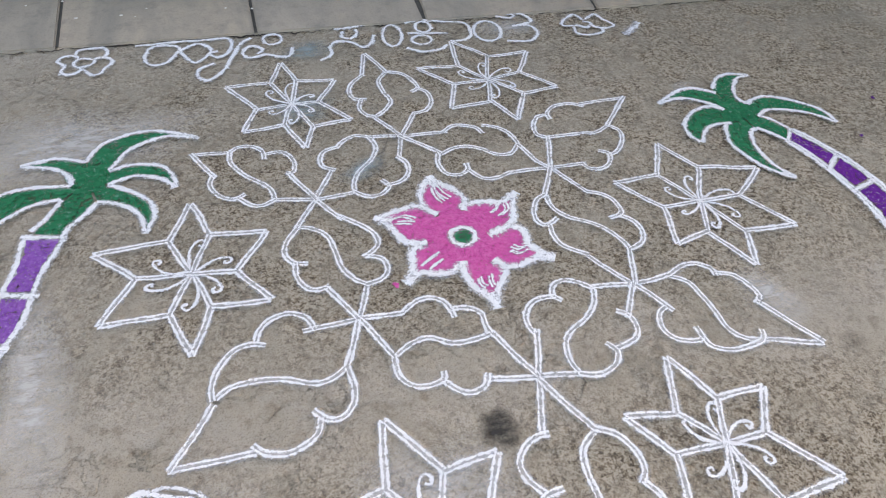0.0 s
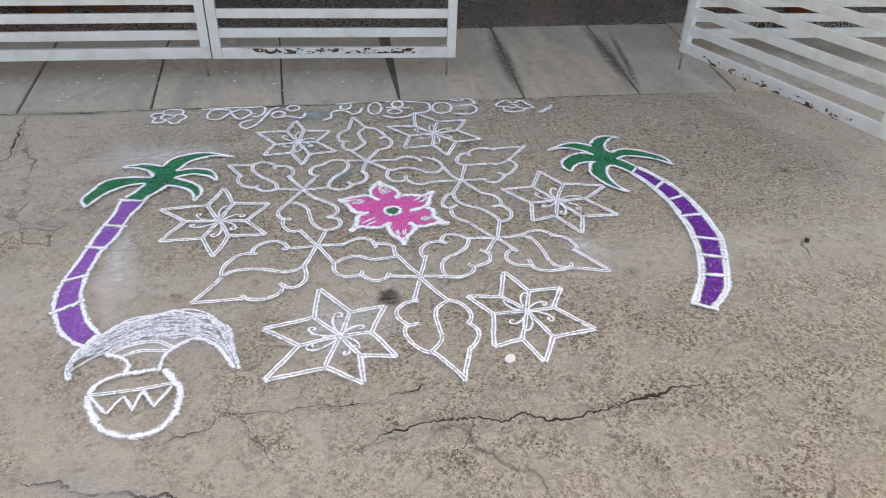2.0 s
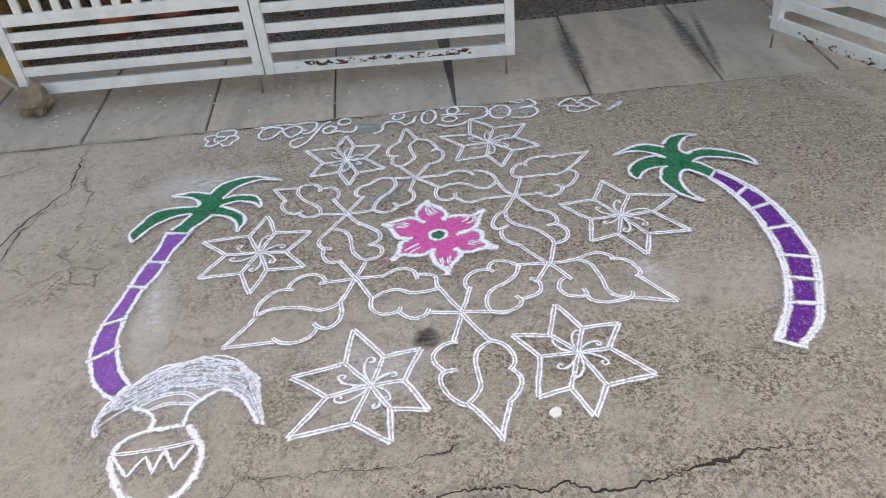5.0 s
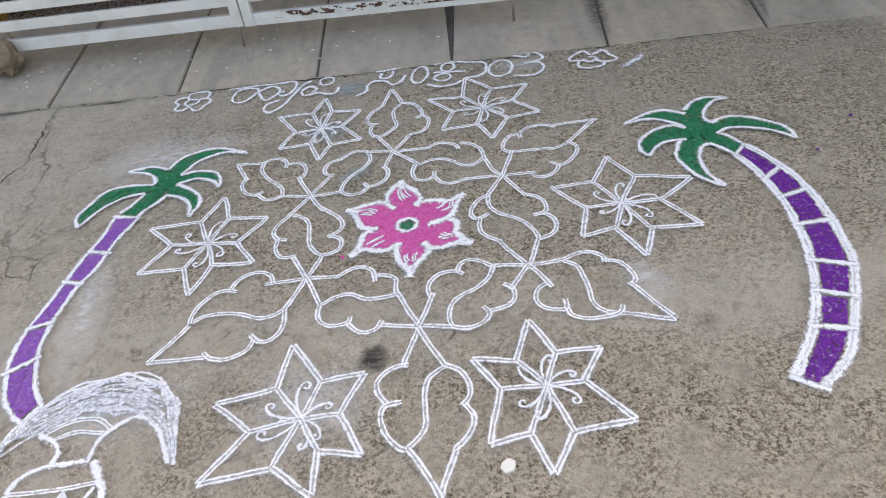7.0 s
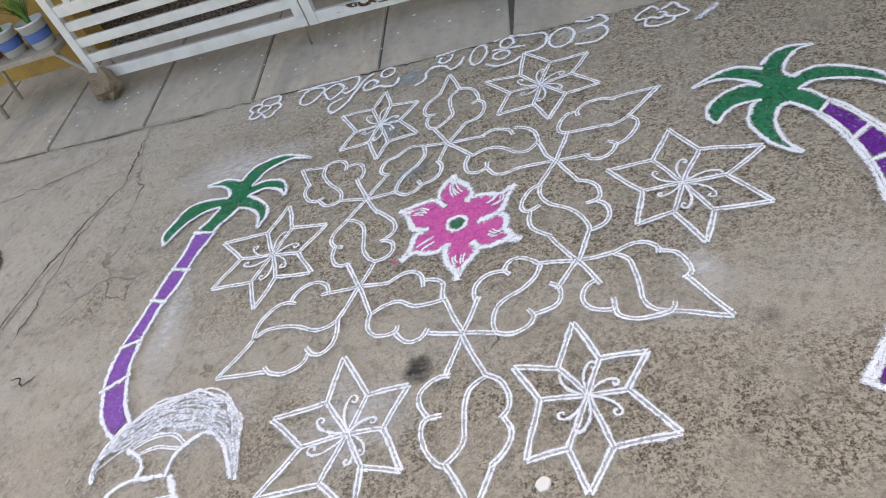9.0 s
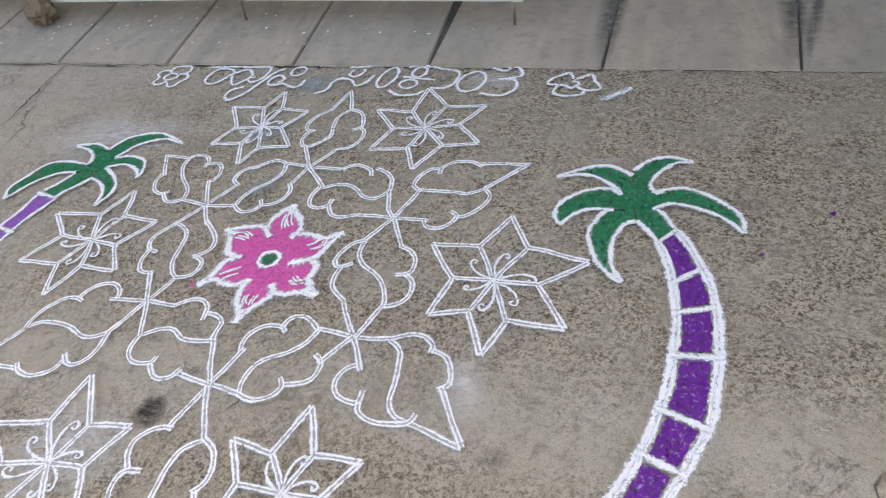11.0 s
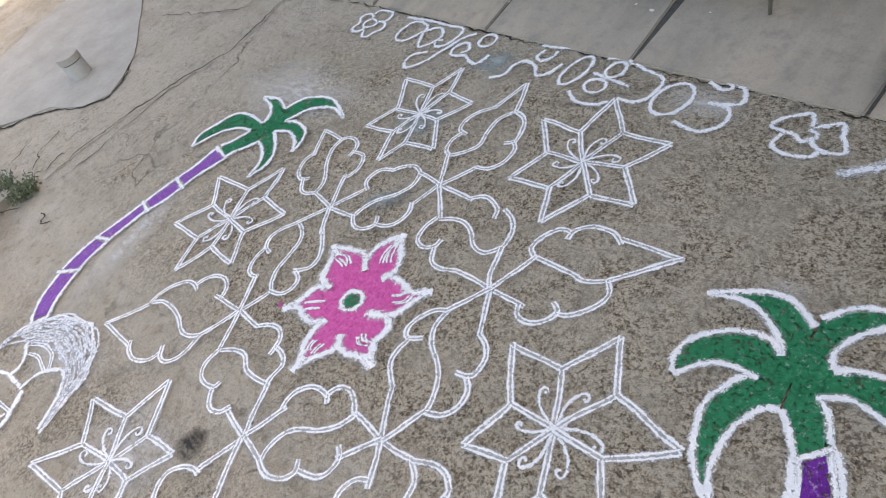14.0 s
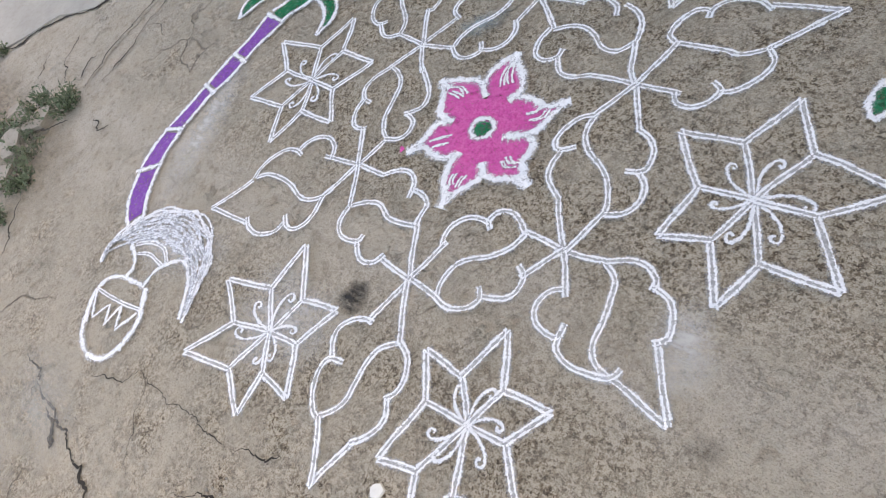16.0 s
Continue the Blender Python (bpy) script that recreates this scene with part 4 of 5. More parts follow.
rangoli_leaf("outer_leaf", [(1.356, 1.198), (1.393, 1.167), (1.408, 1.114), (1.418, 1.056), (1.421, 1.0), (1.448, 0.962), (1.488, 0.946)],
             [(1.246, 1.193), (1.362, 1.203)],
             [(1.354, 1.201), (1.41, 1.227), (1.455, 1.224), (1.486, 1.198), (1.484, 1.17)],
             [(1.486, 1.182), (1.528, 1.164), (1.551, 1.127), (1.56, 1.08), (1.535, 1.057)],
             [(1.545, 1.065), (1.639, 0.903)],
             [(1.246, 1.193), (1.308, 1.082)],
             [(1.293, 1.097), (1.263, 1.077), (1.25, 1.031), (1.277, 0.994), (1.333, 0.983), (1.339, 1.022)],
             [(1.339, 0.992), (1.346, 0.958), (1.384, 0.937), (1.43, 0.934), (1.484, 0.947), (1.5, 0.976)],
             [(1.481, 0.947), (1.639, 0.903)])
rangoli_leaf("inner_leaf", [(0.814, 1.118), (0.766, 1.11), (0.716, 1.112), (0.666, 1.143), (0.62, 1.137), (0.57, 1.107)],
             [(0.503, 1.236), (0.62, 1.229)],
             [(0.611, 1.227), (0.653, 1.258), (0.695, 1.262), (0.728, 1.237), (0.74, 1.186)],
             [(0.737, 1.218), (0.782, 1.211), (0.813, 1.187), (0.814, 1.15), (0.816, 1.118)],
             [(0.814, 1.124), (0.89, 0.972)],
             [(0.503, 1.236), (0.568, 1.098)],
             [(0.566, 1.101), (0.569, 1.044), (0.597, 1.011), (0.636, 1.002), (0.669, 1.012), (0.673, 1.035)],
             [(0.666, 1.011), (0.691, 0.975), (0.722, 0.96), (0.757, 0.974), (0.773, 1.007)],
             [(0.76, 0.995), (0.89, 0.972)])
rangoli_leaf("inner_leaf", [(0.385, 1.599), (0.43, 1.585), (0.467, 1.551), (0.479, 1.485), (0.49, 1.42), (0.515, 1.368), (0.544, 1.345)],
             [(0.454, 1.706), (0.384, 1.595)],
             [(0.388, 1.601), (0.352, 1.551), (0.341, 1.504), (0.362, 1.467), (0.403, 1.456)],
             [(0.367, 1.464), (0.365, 1.413), (0.387, 1.368), (0.42, 1.353), (0.448, 1.363)],
             [(0.436, 1.357), (0.503, 1.236)],
             [(0.454, 1.706), (0.521, 1.602)],
             [(0.511, 1.623), (0.564, 1.573), (0.599, 1.523), (0.597, 1.478), (0.552, 1.443)],
             [(0.56, 1.448), (0.601, 1.428), (0.61, 1.383), (0.587, 1.352), (0.541, 1.344)],
             [(0.545, 1.347), (0.503, 1.236)])
rangoli_leaf("outer_leaf", [(0.149, 1.079), (0.186, 1.104), (0.242, 1.107), (0.304, 1.093), (0.369, 1.071), (0.413, 1.077), (0.454, 1.1)],
             [(0.503, 1.236), (0.362, 1.226)],
             [(0.396, 1.229), (0.377, 1.268), (0.334, 1.289), (0.287, 1.281), (0.257, 1.25), (0.249, 1.214)],
             [(0.271, 1.203), (0.238, 1.212), (0.195, 1.201), (0.158, 1.158), (0.144, 1.111), (0.147, 1.073)],
             [(0.145, 1.065), (0.051, 0.921)],
             [(0.503, 1.236), (0.452, 1.096)],
             [(0.453, 1.097), (0.461, 1.044), (0.454, 1.002), (0.426, 0.97), (0.391, 0.971), (0.362, 1.001)],
             [(0.376, 0.976), (0.365, 0.94), (0.33, 0.915), (0.291, 0.905), (0.248, 0.918), (0.225, 0.944)],
             [(0.231, 0.925), (0.049, 0.923)])
rangoli_leaf("outer_leaf", [(0.861, 0.546), (0.891, 0.574), (0.911, 0.61), (0.91, 0.658), (0.908, 0.717), (0.921, 0.771), (0.966, 0.806)],
             [(0.888, 0.962), (0.847, 0.824)],
             [(0.861, 0.822), (0.833, 0.822), (0.799, 0.806), (0.774, 0.772), (0.779, 0.734), (0.806, 0.693)],
             [(0.845, 0.695), (0.798, 0.684), (0.791, 0.642), (0.808, 0.594), (0.836, 0.558), (0.862, 0.543)],
             [(0.865, 0.548), (0.913, 0.474), (0.95, 0.399)],
             [(0.888, 0.962), (0.966, 0.808)],
             [(0.965, 0.811), (1.007, 0.785), (1.032, 0.737), (1.033, 0.694), (1.011, 0.665)],
             [(1.017, 0.673), (1.039, 0.63), (1.03, 0.59), (1.009, 0.558), (0.986, 0.536)],
             [(0.99, 0.541), (0.945, 0.395)])

# the pink flower
def bed_between(a, b, centre, z, inset=0.004):
    """A ragged bed of powder spanning two edges that run from base to tip, closed at a centre."""
    n = max(len(a), len(b))
    pick = lambda e, i: e[round(i * (len(e) - 1) / (n - 1))]
    bm = bmesh.new()
    prev = None
    hub = bm.verts.new((centre[0], centre[1], z - 0.0008))
    for i in range(n):
        p, q = pick(a, i), pick(b, i)
        gap = (q - p).length
        d = (q - p).normalized() if gap > 1e-6 else Vector((1, 0, 0))
        k0, k1 = (min(gap * 0.45, max(0.0, inset + 0.008 * noise.noise((v.x * 90, v.y * 90, w)))) for v, w in ((p, 3), (q, 7)))
        l, r = p + d * k0, q - d * k1
        cur = [bm.verts.new((v.x, v.y, z + 0.0008 * i / n)) for v in (l, l.lerp(r, 0.5), r)]
        if prev:
            bm.faces.new((prev[0], prev[1], cur[1], cur[0]))
            bm.faces.new((prev[1], prev[2], cur[2], cur[1]))
        else:
            bm.faces.new((hub, cur[0], cur[1]))
            bm.faces.new((hub, cur[1], cur[2]))
        prev = cur
    bmesh.ops.recalc_face_normals(bm, faces=bm.faces)
    if sum(f.normal.z for f in bm.faces) < 0:
        bmesh.ops.reverse_faces(bm, faces=bm.faces)
    return bm


flower = thing("rangoli_flower", "pink powder flower with white rim and green eye", "rangoli")
EYE_AT = (0.842, 1.462)


def polar(r, a):
    return (r * math.cos(radians(a)), r * math.sin(radians(a)))


def petal(out, back, *veins):
    """A pink petal: its rim runs out to the tip and back to the next notch."""
    p = part("petal", bed_between(spline(out, 0.01), spline(back, 0.01)[::-1], EYE_AT, 0.0033 + 0.0002 * len(flower.children), 0.002), PINK, flower, "pink powder petal")
    tip = Vector((*out[-1], 0))
    bm = ribbon(spline(out, 0.008), 0.03, z=0.005)
    ribbon(spline(back, 0.008), 0.03, z=0.0053, bm=bm)
    ribbon(straight([tip.lerp(Vector((*EYE_AT, 0)), 0.16), tip.lerp(Vector((*EYE_AT, 0)), -0.06)]), 0.034, z=0.0056, bm=bm)
    part("rim", bm, WHITE1, p, "white powder rim")
    for v in veins:
        for off in (-0.004, 0.006):
            part("vein", ribbon(spline([(x + off, y + off * 0.6) for x, y in v], 0.006), 0.009, z=0.0062), WHITE1, p)


for leaf_shape in (
    ([(0.795, 1.569), (0.761, 1.61), (0.761, 1.657), (0.782, 1.706), (0.808, 1.728)], [(0.808, 1.728), (0.847, 1.693), (0.878, 1.651), (0.889, 1.609), (0.87, 1.57)],
     [(0.807, 1.688), (0.809, 1.647), (0.823, 1.614)], [(0.816, 1.69), (0.825, 1.653), (0.844, 1.627)]),
    ([(0.88, 1.597), (0.939, 1.594), (0.994, 1.582), (1.042, 1.607)], [(1.04, 1.608), (1.023, 1.559), (1.0, 1.497), (0.971, 1.474), (0.915, 1.451)],
     [(0.981, 1.576), (0.97, 1.553), (0.95, 1.545)], [(1.002, 1.568), (0.997, 1.543), (0.97, 1.524)]),
    ([(0.93, 1.455), (0.97, 1.472), (1.009, 1.466), (1.019, 1.428), (1.016, 1.39), (1.058, 1.336)], [(1.058, 1.336), (1.003, 1.337), (0.959, 1.321), (0.923, 1.329), (0.9, 1.359)],
     [(1.006, 1.385), (0.98, 1.383), (0.965, 1.397)], [(1.001, 1.371), (0.974, 1.365), (0.957, 1.38)]),
    ([(0.904, 1.355), (0.919, 1.315), (0.901, 1.277), (0.878, 1.248), (0.858, 1.203)], [(0.858, 1.203), (0.842, 1.243), (0.815, 1.275), (0.807, 1.319), (0.811, 1.371)],
     [(0.851, 1.264), (0.84, 1.277), (0.839, 1.301)], [(0.87, 1.263), (0.868, 1.284), (0.872, 1.304)]),
    ([(0.808, 1.361), (0.776, 1.339), (0.733, 1.338), (0.688, 1.348), (0.655, 1.328)], [(0.655, 1.328), (0.674, 1.376), (0.682, 1.425), (0.707, 1.449), (0.736, 1.458)],
     [(0.703, 1.377), (0.726, 1.393), (0.756, 1.409)], [(0.723, 1.362), (0.745, 1.375), (0.76, 1.382)]),
    ([(0.736, 1.458), (0.684, 1.469), (0.66, 1.505), (0.646, 1.548), (0.621, 1.585)], [(0.621, 1.585), (0.674, 1.603), (0.71, 1.612), (0.745, 1.613), (0.774, 1.59)],
     [(0.66, 1.573), (0.692, 1.578), (0.721, 1.56)], [(0.665, 1.556), (0.692, 1.552), (0.715, 1.545)]),
):
    petal(*leaf_shape)
heart = [Vector((EYE_AT[0] + x, EYE_AT[1] + y, 0)) for x, y in [polar(0.11, a) for a in range(0, 360, 15)]]
part("heart", fill(heart, 0.0047), PINK, flower, "pink powder heart")
eye = part("eye", fill([Vector((EYE_AT[0] + x, EYE_AT[1] + y, 0)) for x, y in [polar(0.031, a) for a in range(0, 360, 15)]], 0.0066), GREEN, flower, "green powder eye")
part("ring", ribbon(spline([(EYE_AT[0] + x, EYE_AT[1] + y) for x, y in [polar(0.037, a) for a in range(0, 360, 40)]], 0.006, True), 0.02, z=0.007), WHITE1, eye)


# the palms
def outline_bed(name, centre, out, back, material, parent, label, z):
    """A bed of powder between two edges, and a white rim along each."""
    a, b = spline(out, 0.01), spline(back, 0.01)
    bed = part(name, bed_between(a, b[::-1], centre, z), material, parent, label)
    for k, side in enumerate((a, b)):
        part("rim", ribbon(side, 0.02, z=0.0052 + 0.0004 * k), WHITE1, bed, "white powder rim")
    return bed


def palm(label, crown, fronds, stem, inner, outer, cross, colour, rim):
    t = thing("rangoli_palm", label, "rangoli", "rangoli palms")
    ring = [Vector((crown[0] + r * math.cos(a), crown[1] + r * math.sin(a), 0)) for a, r in [(x * 0.3, 0.062 + 0.008 * math.sin(5 * x * 0.3)) for x in range(21)]]
    part("crown", fill(ring, 0.0047), GREEN, t, "green powder crown")
    for k, (out, back) in enumerate(fronds):
        outline_bed("frond", crown, out, back, GREEN, t, "green powder frond", 0.003 + 0.0003 * k)
    outline_bed("stem", crown, stem[0], stem[1], GREEN, t, "green powder stem", 0.0031)
    left, right = spline(inner, 0.012), spline(outer, 0.012)
    near = lambda edge, p: min(range(len(edge)), key=lambda i: (edge[i] - Vector((*p, 0))).length)
    cuts = [(near(left, a), near(right, b)) for a, b in cross]
    for (l0, r0), (l1, r1) in zip(cuts, cuts[1:]):
        L, R = left[l0:l1 + 1], right[r0:r1 + 1]
        L, R = L[1:-1] or L, R[1:-1] or R
        part("trunk_band", bed_between(L, R, L[0].lerp(R[0], 0.5), 0.0035, 0.008 + 0.007 * rim), colour, t, "violet powder trunk band")
    for a, b in cross:
        a, b = Vector((*a, 0)), Vector((*b, 0))
        part("cross_line", ribbon(straight([a.lerp(b, -0.1), a.lerp(b, 1.1)]), 0.022), WHITE1, t)
    for edge, sign in ((left, -1), (right, 1)):
        for off in (0.0, 0.012) if rim > 0.6 else (0.0,):
            part("trunk_rim", ribbon([p + Vector((sign * (off - 0.003), 0, 0)) for p in edge], 0.022), WHITE1, t, "white powder rim")
    return t


palm("palm tree in green and violet powder with white rim", (1.976, 1.899),
    [
        ([(1.966, 2.034), (2.007, 2.087), (2.067, 2.115), (2.117, 2.108), (2.156, 2.093)],
         [(2.156, 2.093), (2.103, 2.085), (2.06, 2.041), (2.033, 1.997), (2.023, 1.951), (2.039, 1.921)]),
        ([(2.039, 1.921), (2.096, 1.946), (2.146, 1.947), (2.212, 1.917), (2.264, 1.873), (2.294, 1.828), (2.301, 1.751)],
         [(2.301, 1.751), (2.263, 1.798), (2.211, 1.837), (2.145, 1.862), (2.085, 1.867), (2.038, 1.838)]),
        ([(1.989, 1.777), (1.957, 1.761), (1.936, 1.721), (1.926, 1.653), (1.931, 1.581), (1.966, 1.509)],
         [(1.966, 1.509), (1.929, 1.531), (1.892, 1.581), (1.861, 1.659), (1.852, 1.725), (1.87, 1.779), (1.894, 1.819)]),
        ([(1.919, 1.82), (1.841, 1.819), (1.792, 1.792), (1.752, 1.741)],
         [(1.752, 1.741), (1.734, 1.782), (1.744, 1.842), (1.796, 1.896), (1.853, 1.922), (1.904, 1.926), (1.934, 1.9)]),
        ([(1.934, 1.9), (1.909, 1.942), (1.86, 1.982), (1.798, 2.001), (1.714, 1.981)],
         [(1.714, 1.981), (1.789, 2.028), (1.847, 2.049), (1.906, 2.046), (1.966, 2.007)]),
    ],
    ([(2.04, 1.844), (2.075, 1.812), (2.104, 1.757)], [(2.056, 1.693), (2.025, 1.74), (1.989, 1.777)]),
    [(2.058, 1.689), (2.086, 1.626), (2.108, 1.528), (2.119, 1.391), (2.117, 1.271), (2.105, 1.164), (2.082, 1.07), (2.058, 0.993), (2.029, 0.921), (1.998, 0.855), (1.966, 0.801), (1.93, 0.75), (1.899, 0.709), (1.87, 0.668)],
    [(2.109, 1.75), (2.162, 1.646), (2.204, 1.529), (2.22, 1.424), (2.222, 1.306), (2.214, 1.182), (2.197, 1.073), (2.158, 0.979), (2.111, 0.877), (2.067, 0.79), (2.023, 0.726), (1.973, 0.674), (1.923, 0.64)],
    [((2.058, 1.689), (2.109, 1.75)), ((2.108, 1.528), (2.18, 1.588)), ((2.116, 1.414), (2.208, 1.444)), ((2.117, 1.271), (2.229, 1.277)), ((2.089, 1.098), (2.193, 1.065)), ((2.05, 0.974), (2.14, 0.937)), ((1.988, 0.839), (2.081, 0.817)), ((1.866, 0.673), (1.934, 0.63))],
    PURPLE, 1.0).location = (0.004, -0.01, 0)
palm("palm tree in green and lilac powder with smudged white rim", (-0.183, 1.933),
    [
        ([(-0.196, 2.02), (-0.163, 2.094), (-0.089, 2.139), (0.021, 2.144), (0.138, 2.078)],
         [(0.138, 2.078), (0.047, 2.108), (-0.025, 2.088), (-0.082, 2.048), (-0.115, 1.983), (-0.126, 1.964)]),
        ([(-0.126, 1.964), (-0.064, 1.98), (0.014, 1.965), (0.058, 1.915), (0.071, 1.845)],
         [(0.071, 1.845), (0.031, 1.893), (-0.049, 1.921), (-0.094, 1.91), (-0.123, 1.895)]),
        ([(-0.123, 1.895), (-0.064, 1.857), (-0.009, 1.802), (0.012, 1.735), (-0.01, 1.66)],
         [(-0.01, 1.66), (-0.019, 1.722), (-0.058, 1.778), (-0.115, 1.814), (-0.149, 1.82)]),
        ([(-0.247, 1.851), (-0.317, 1.844), (-0.389, 1.799), (-0.43, 1.737), (-0.464, 1.665)],
         [(-0.464, 1.665), (-0.497, 1.736), (-0.473, 1.807), (-0.434, 1.898), (-0.353, 1.924), (-0.226, 1.914)]),
        ([(-0.226, 1.914), (-0.253, 1.974), (-0.308, 2.013), (-0.383, 2.034)],
         [(-0.383, 2.034), (-0.336, 2.047), (-0.279, 2.055), (-0.196, 2.02)]),
    ],
    ([(-0.149, 1.82), (-0.181, 1.769), (-0.214, 1.725), (-0.23, 1.691)], [(-0.309, 1.729), (-0.273, 1.785), (-0.247, 1.851)]),
    [(-0.329, 1.722), (-0.335, 1.599), (-0.353, 1.516), (-0.381, 1.349), (-0.4, 1.217), (-0.417, 1.123), (-0.417, 1.032), (-0.402, 0.946), (-0.368, 0.862), (-0.326, 0.796), (-0.283, 0.756), (-0.248, 0.734)],
    [(-0.217, 1.696), (-0.255, 1.586), (-0.27, 1.491), (-0.288, 1.391), (-0.314, 1.318), (-0.33, 1.228), (-0.337, 1.141), (-0.329, 1.048), (-0.316, 0.986), (-0.288, 0.916), (-0.254, 0.849), (-0.214, 0.792)],
    [((-0.326, 1.715), (-0.225, 1.695)), ((-0.35, 1.51), (-0.265, 1.488)), ((-0.384, 1.348), (-0.309, 1.326)), ((-0.413, 1.123), (-0.338, 1.146)), ((-0.4, 0.933), (-0.315, 0.988)), ((-0.253, 0.738), (-0.218, 0.796))],
    LILAC, 0.5).location = (-0.013, 0, 0)
tagged(link_mesh("powder_smudge", patch(-0.25, 2.13, 0.44, 0.2, 0.0012, 4, 2), FILM), "thin film of white powder brushed round the palm", "powder smudge")
tagged(link_mesh("powder_smudge", patch(-0.25, 1.2, 0.1, 0.36, 0.0012, 8, 5), FILM), "thin film of white powder brushed round the palm", "powder smudge")
tagged(link_mesh("powder_smudge", patch(1.86, 2.03, 0.1, 0.06, 0.0012, 60, 8), FILM), "thin film of white powder brushed round the palm", "powder smudge")
tagged(link_mesh("powder_smudge", patch(1.6, 1.08, 0.09, 0.12, 0.0012, 20, 6), FILM), "pale scuffed powder smear on the concrete", "powder smudge")
tagged(link_mesh("powder_smudge", patch(0.57, 0.7, 0.2, 0.2, 0.0012, 20, 9), FILM), "pale powder haze inside the star", "powder smudge")
tagged(link_mesh("powder_smudge", patch(1.36, 2.62, 0.16, 0.08, 0.0012, 0, 12), FILM), "pale rubbed powder round the lettering", "powder smudge")
tagged(link_mesh("colour_smear", patch(0.53, 2.58, 0.12, 0.09, 0.0012, 20, 14), DAMP), "blue-grey colour smear beside the lettering", "smear")

tagged(link_mesh("colour_smear", patch(0.47, 2.2, 0.12, 0.12, 0.0011, 0, 41), DAMP), "blue-grey colour smear inside the star", "smear")
tagged(link_mesh("colour_smear", patch(0.62, 1.83, 0.1, 0.06, 0.0011, 40, 43), DAMP), "blue-grey colour smear inside the leaf", "smear")
for x, y, rx, ry in ((-1.3, 2.79, 0.22, 0.02), (-1.95, 2.82, 0.25, 0.03), (-2.35, 2.85, 0.2, 0.035), (-0.75, 2.77, 0.2, 0.014), (-2.3, 2.55, 0.12, 0.06)):
    tagged(link_mesh("moss_patch", patch(x, y - 0.035, rx, ry, 0.0014, -1, x), MOSS), "dark dirt and moss along the slab edge", "moss", kind="stuff")

# the pot with boiling froth
pot = thing("rangoli_pot", "white powder pot boiling over with scribbled froth", "rangoli", at=(-0.006, -0.004, 0))
line("bowl", [(-0.194, 0.511), (-0.168, 0.437), (-0.121, 0.366), (-0.056, 0.331), (0.012, 0.335), (0.06, 0.373), (0.081, 0.431), (0.077, 0.491), (0.044, 0.548), (0.012, 0.595)], pot, 0.026, True, WHITE1)
line("brim", [(-0.187, 0.512), (-0.103, 0.512), (0.052, 0.528)], pot, 0.018)
line("shoulder", [(-0.191, 0.512), (-0.176, 0.55), (-0.112, 0.588), (0.004, 0.594)], pot, 0.022, True, WHITE1)
line("zigzag", [(-0.187, 0.505), (-0.125, 0.427), (-0.087, 0.486), (-0.051, 0.426), (-0.034, 0.508), (0.008, 0.438), (0.05, 0.515)], pot, 0.014, False, WHITE1)
line("neck", [(-0.102, 0.592), (-0.102, 0.639), (-0.136, 0.676), (-0.179, 0.695)], pot, 0.022, True, WHITE1)
line("neck", [(-0.0, 0.595), (0.006, 0.647), (0.033, 0.691), (0.082, 0.728), (0.127, 0.718), (0.172, 0.68), (0.199, 0.634), (0.232, 0.569)], pot, 0.02, True, WHITE1)
line("stripe", [(-0.163, 0.701), (-0.096, 0.73), (-0.026, 0.735), (0.025, 0.698)], pot, 0.02)
line("stripe", [(-0.128, 0.679), (-0.073, 0.695), (-0.014, 0.688), (0.019, 0.683)], pot, 0.018)
OUTER = spline([(-0.263, 0.594), (-0.287, 0.656), (-0.262, 0.72), (-0.203, 0.802), (-0.104, 0.862), (0.023, 0.884), (0.15, 0.823), (0.202, 0.769), (0.211, 0.701), (0.227, 0.64), (0.245, 0.562)], 0.02)
INNER = spline([(-0.263, 0.594), (-0.277, 0.648), (-0.193, 0.695), (-0.089, 0.746), (0.012, 0.749), (0.081, 0.741), (0.143, 0.711), (0.186, 0.669), (0.236, 0.57)], 0.02)
for k in range(17):
    f = (k / 16) ** 0.8
    a, b = sorted((rng.uniform(0, 0.35), rng.uniform(0.6, 1.0))) if 0 < k < 16 else (0, 1)
    pts = []
    m = 16
    for j in range(m + 1):
        u = a + (b - a) * j / m
        p = OUTER[int(u * (len(OUTER) - 1))].lerp(INNER[int(u * (len(INNER) - 1))], min(1, max(0, f + 0.1 * noise.noise((u * 5, k, 0)))))
        pts.append((p.x + 0.006 * noise.noise((u * 14, k, 5)), p.y + (0.012 if k % 2 else 0.034) * noise.noise((u * 11, k, 9))))
    part("froth_line", ribbon(spline(pts), 0.012 if k else 0.016), WHITE0 if k else WHITE1, pot)
for k in range(3):
    pts = []
    for j in range(60):
        u = 0.04 + 0.92 * j / 59
        p = OUTER[int(u * (len(OUTER) - 1))].lerp(INNER[int(u * (len(INNER) - 1))], 0.08 + 0.1 * k - 0.22 * abs(math.sin(u * (13 + 3 * k) + k)))
        pts.append((p.x + 0.005 * noise.noise((u * 14, k, 5)), p.y + 0.008 * noise.noise((u * 11, k, 9))))
    part("froth_loop", ribbon(spline(pts), 0.011), WHITE1, pot)
tagged(link_mesh("powder_smudge", patch(-0.02, 0.77, 0.3, 0.13, 0.0011, 4, 21), FILM), "white powder haze of the scribbled froth", "powder smudge")


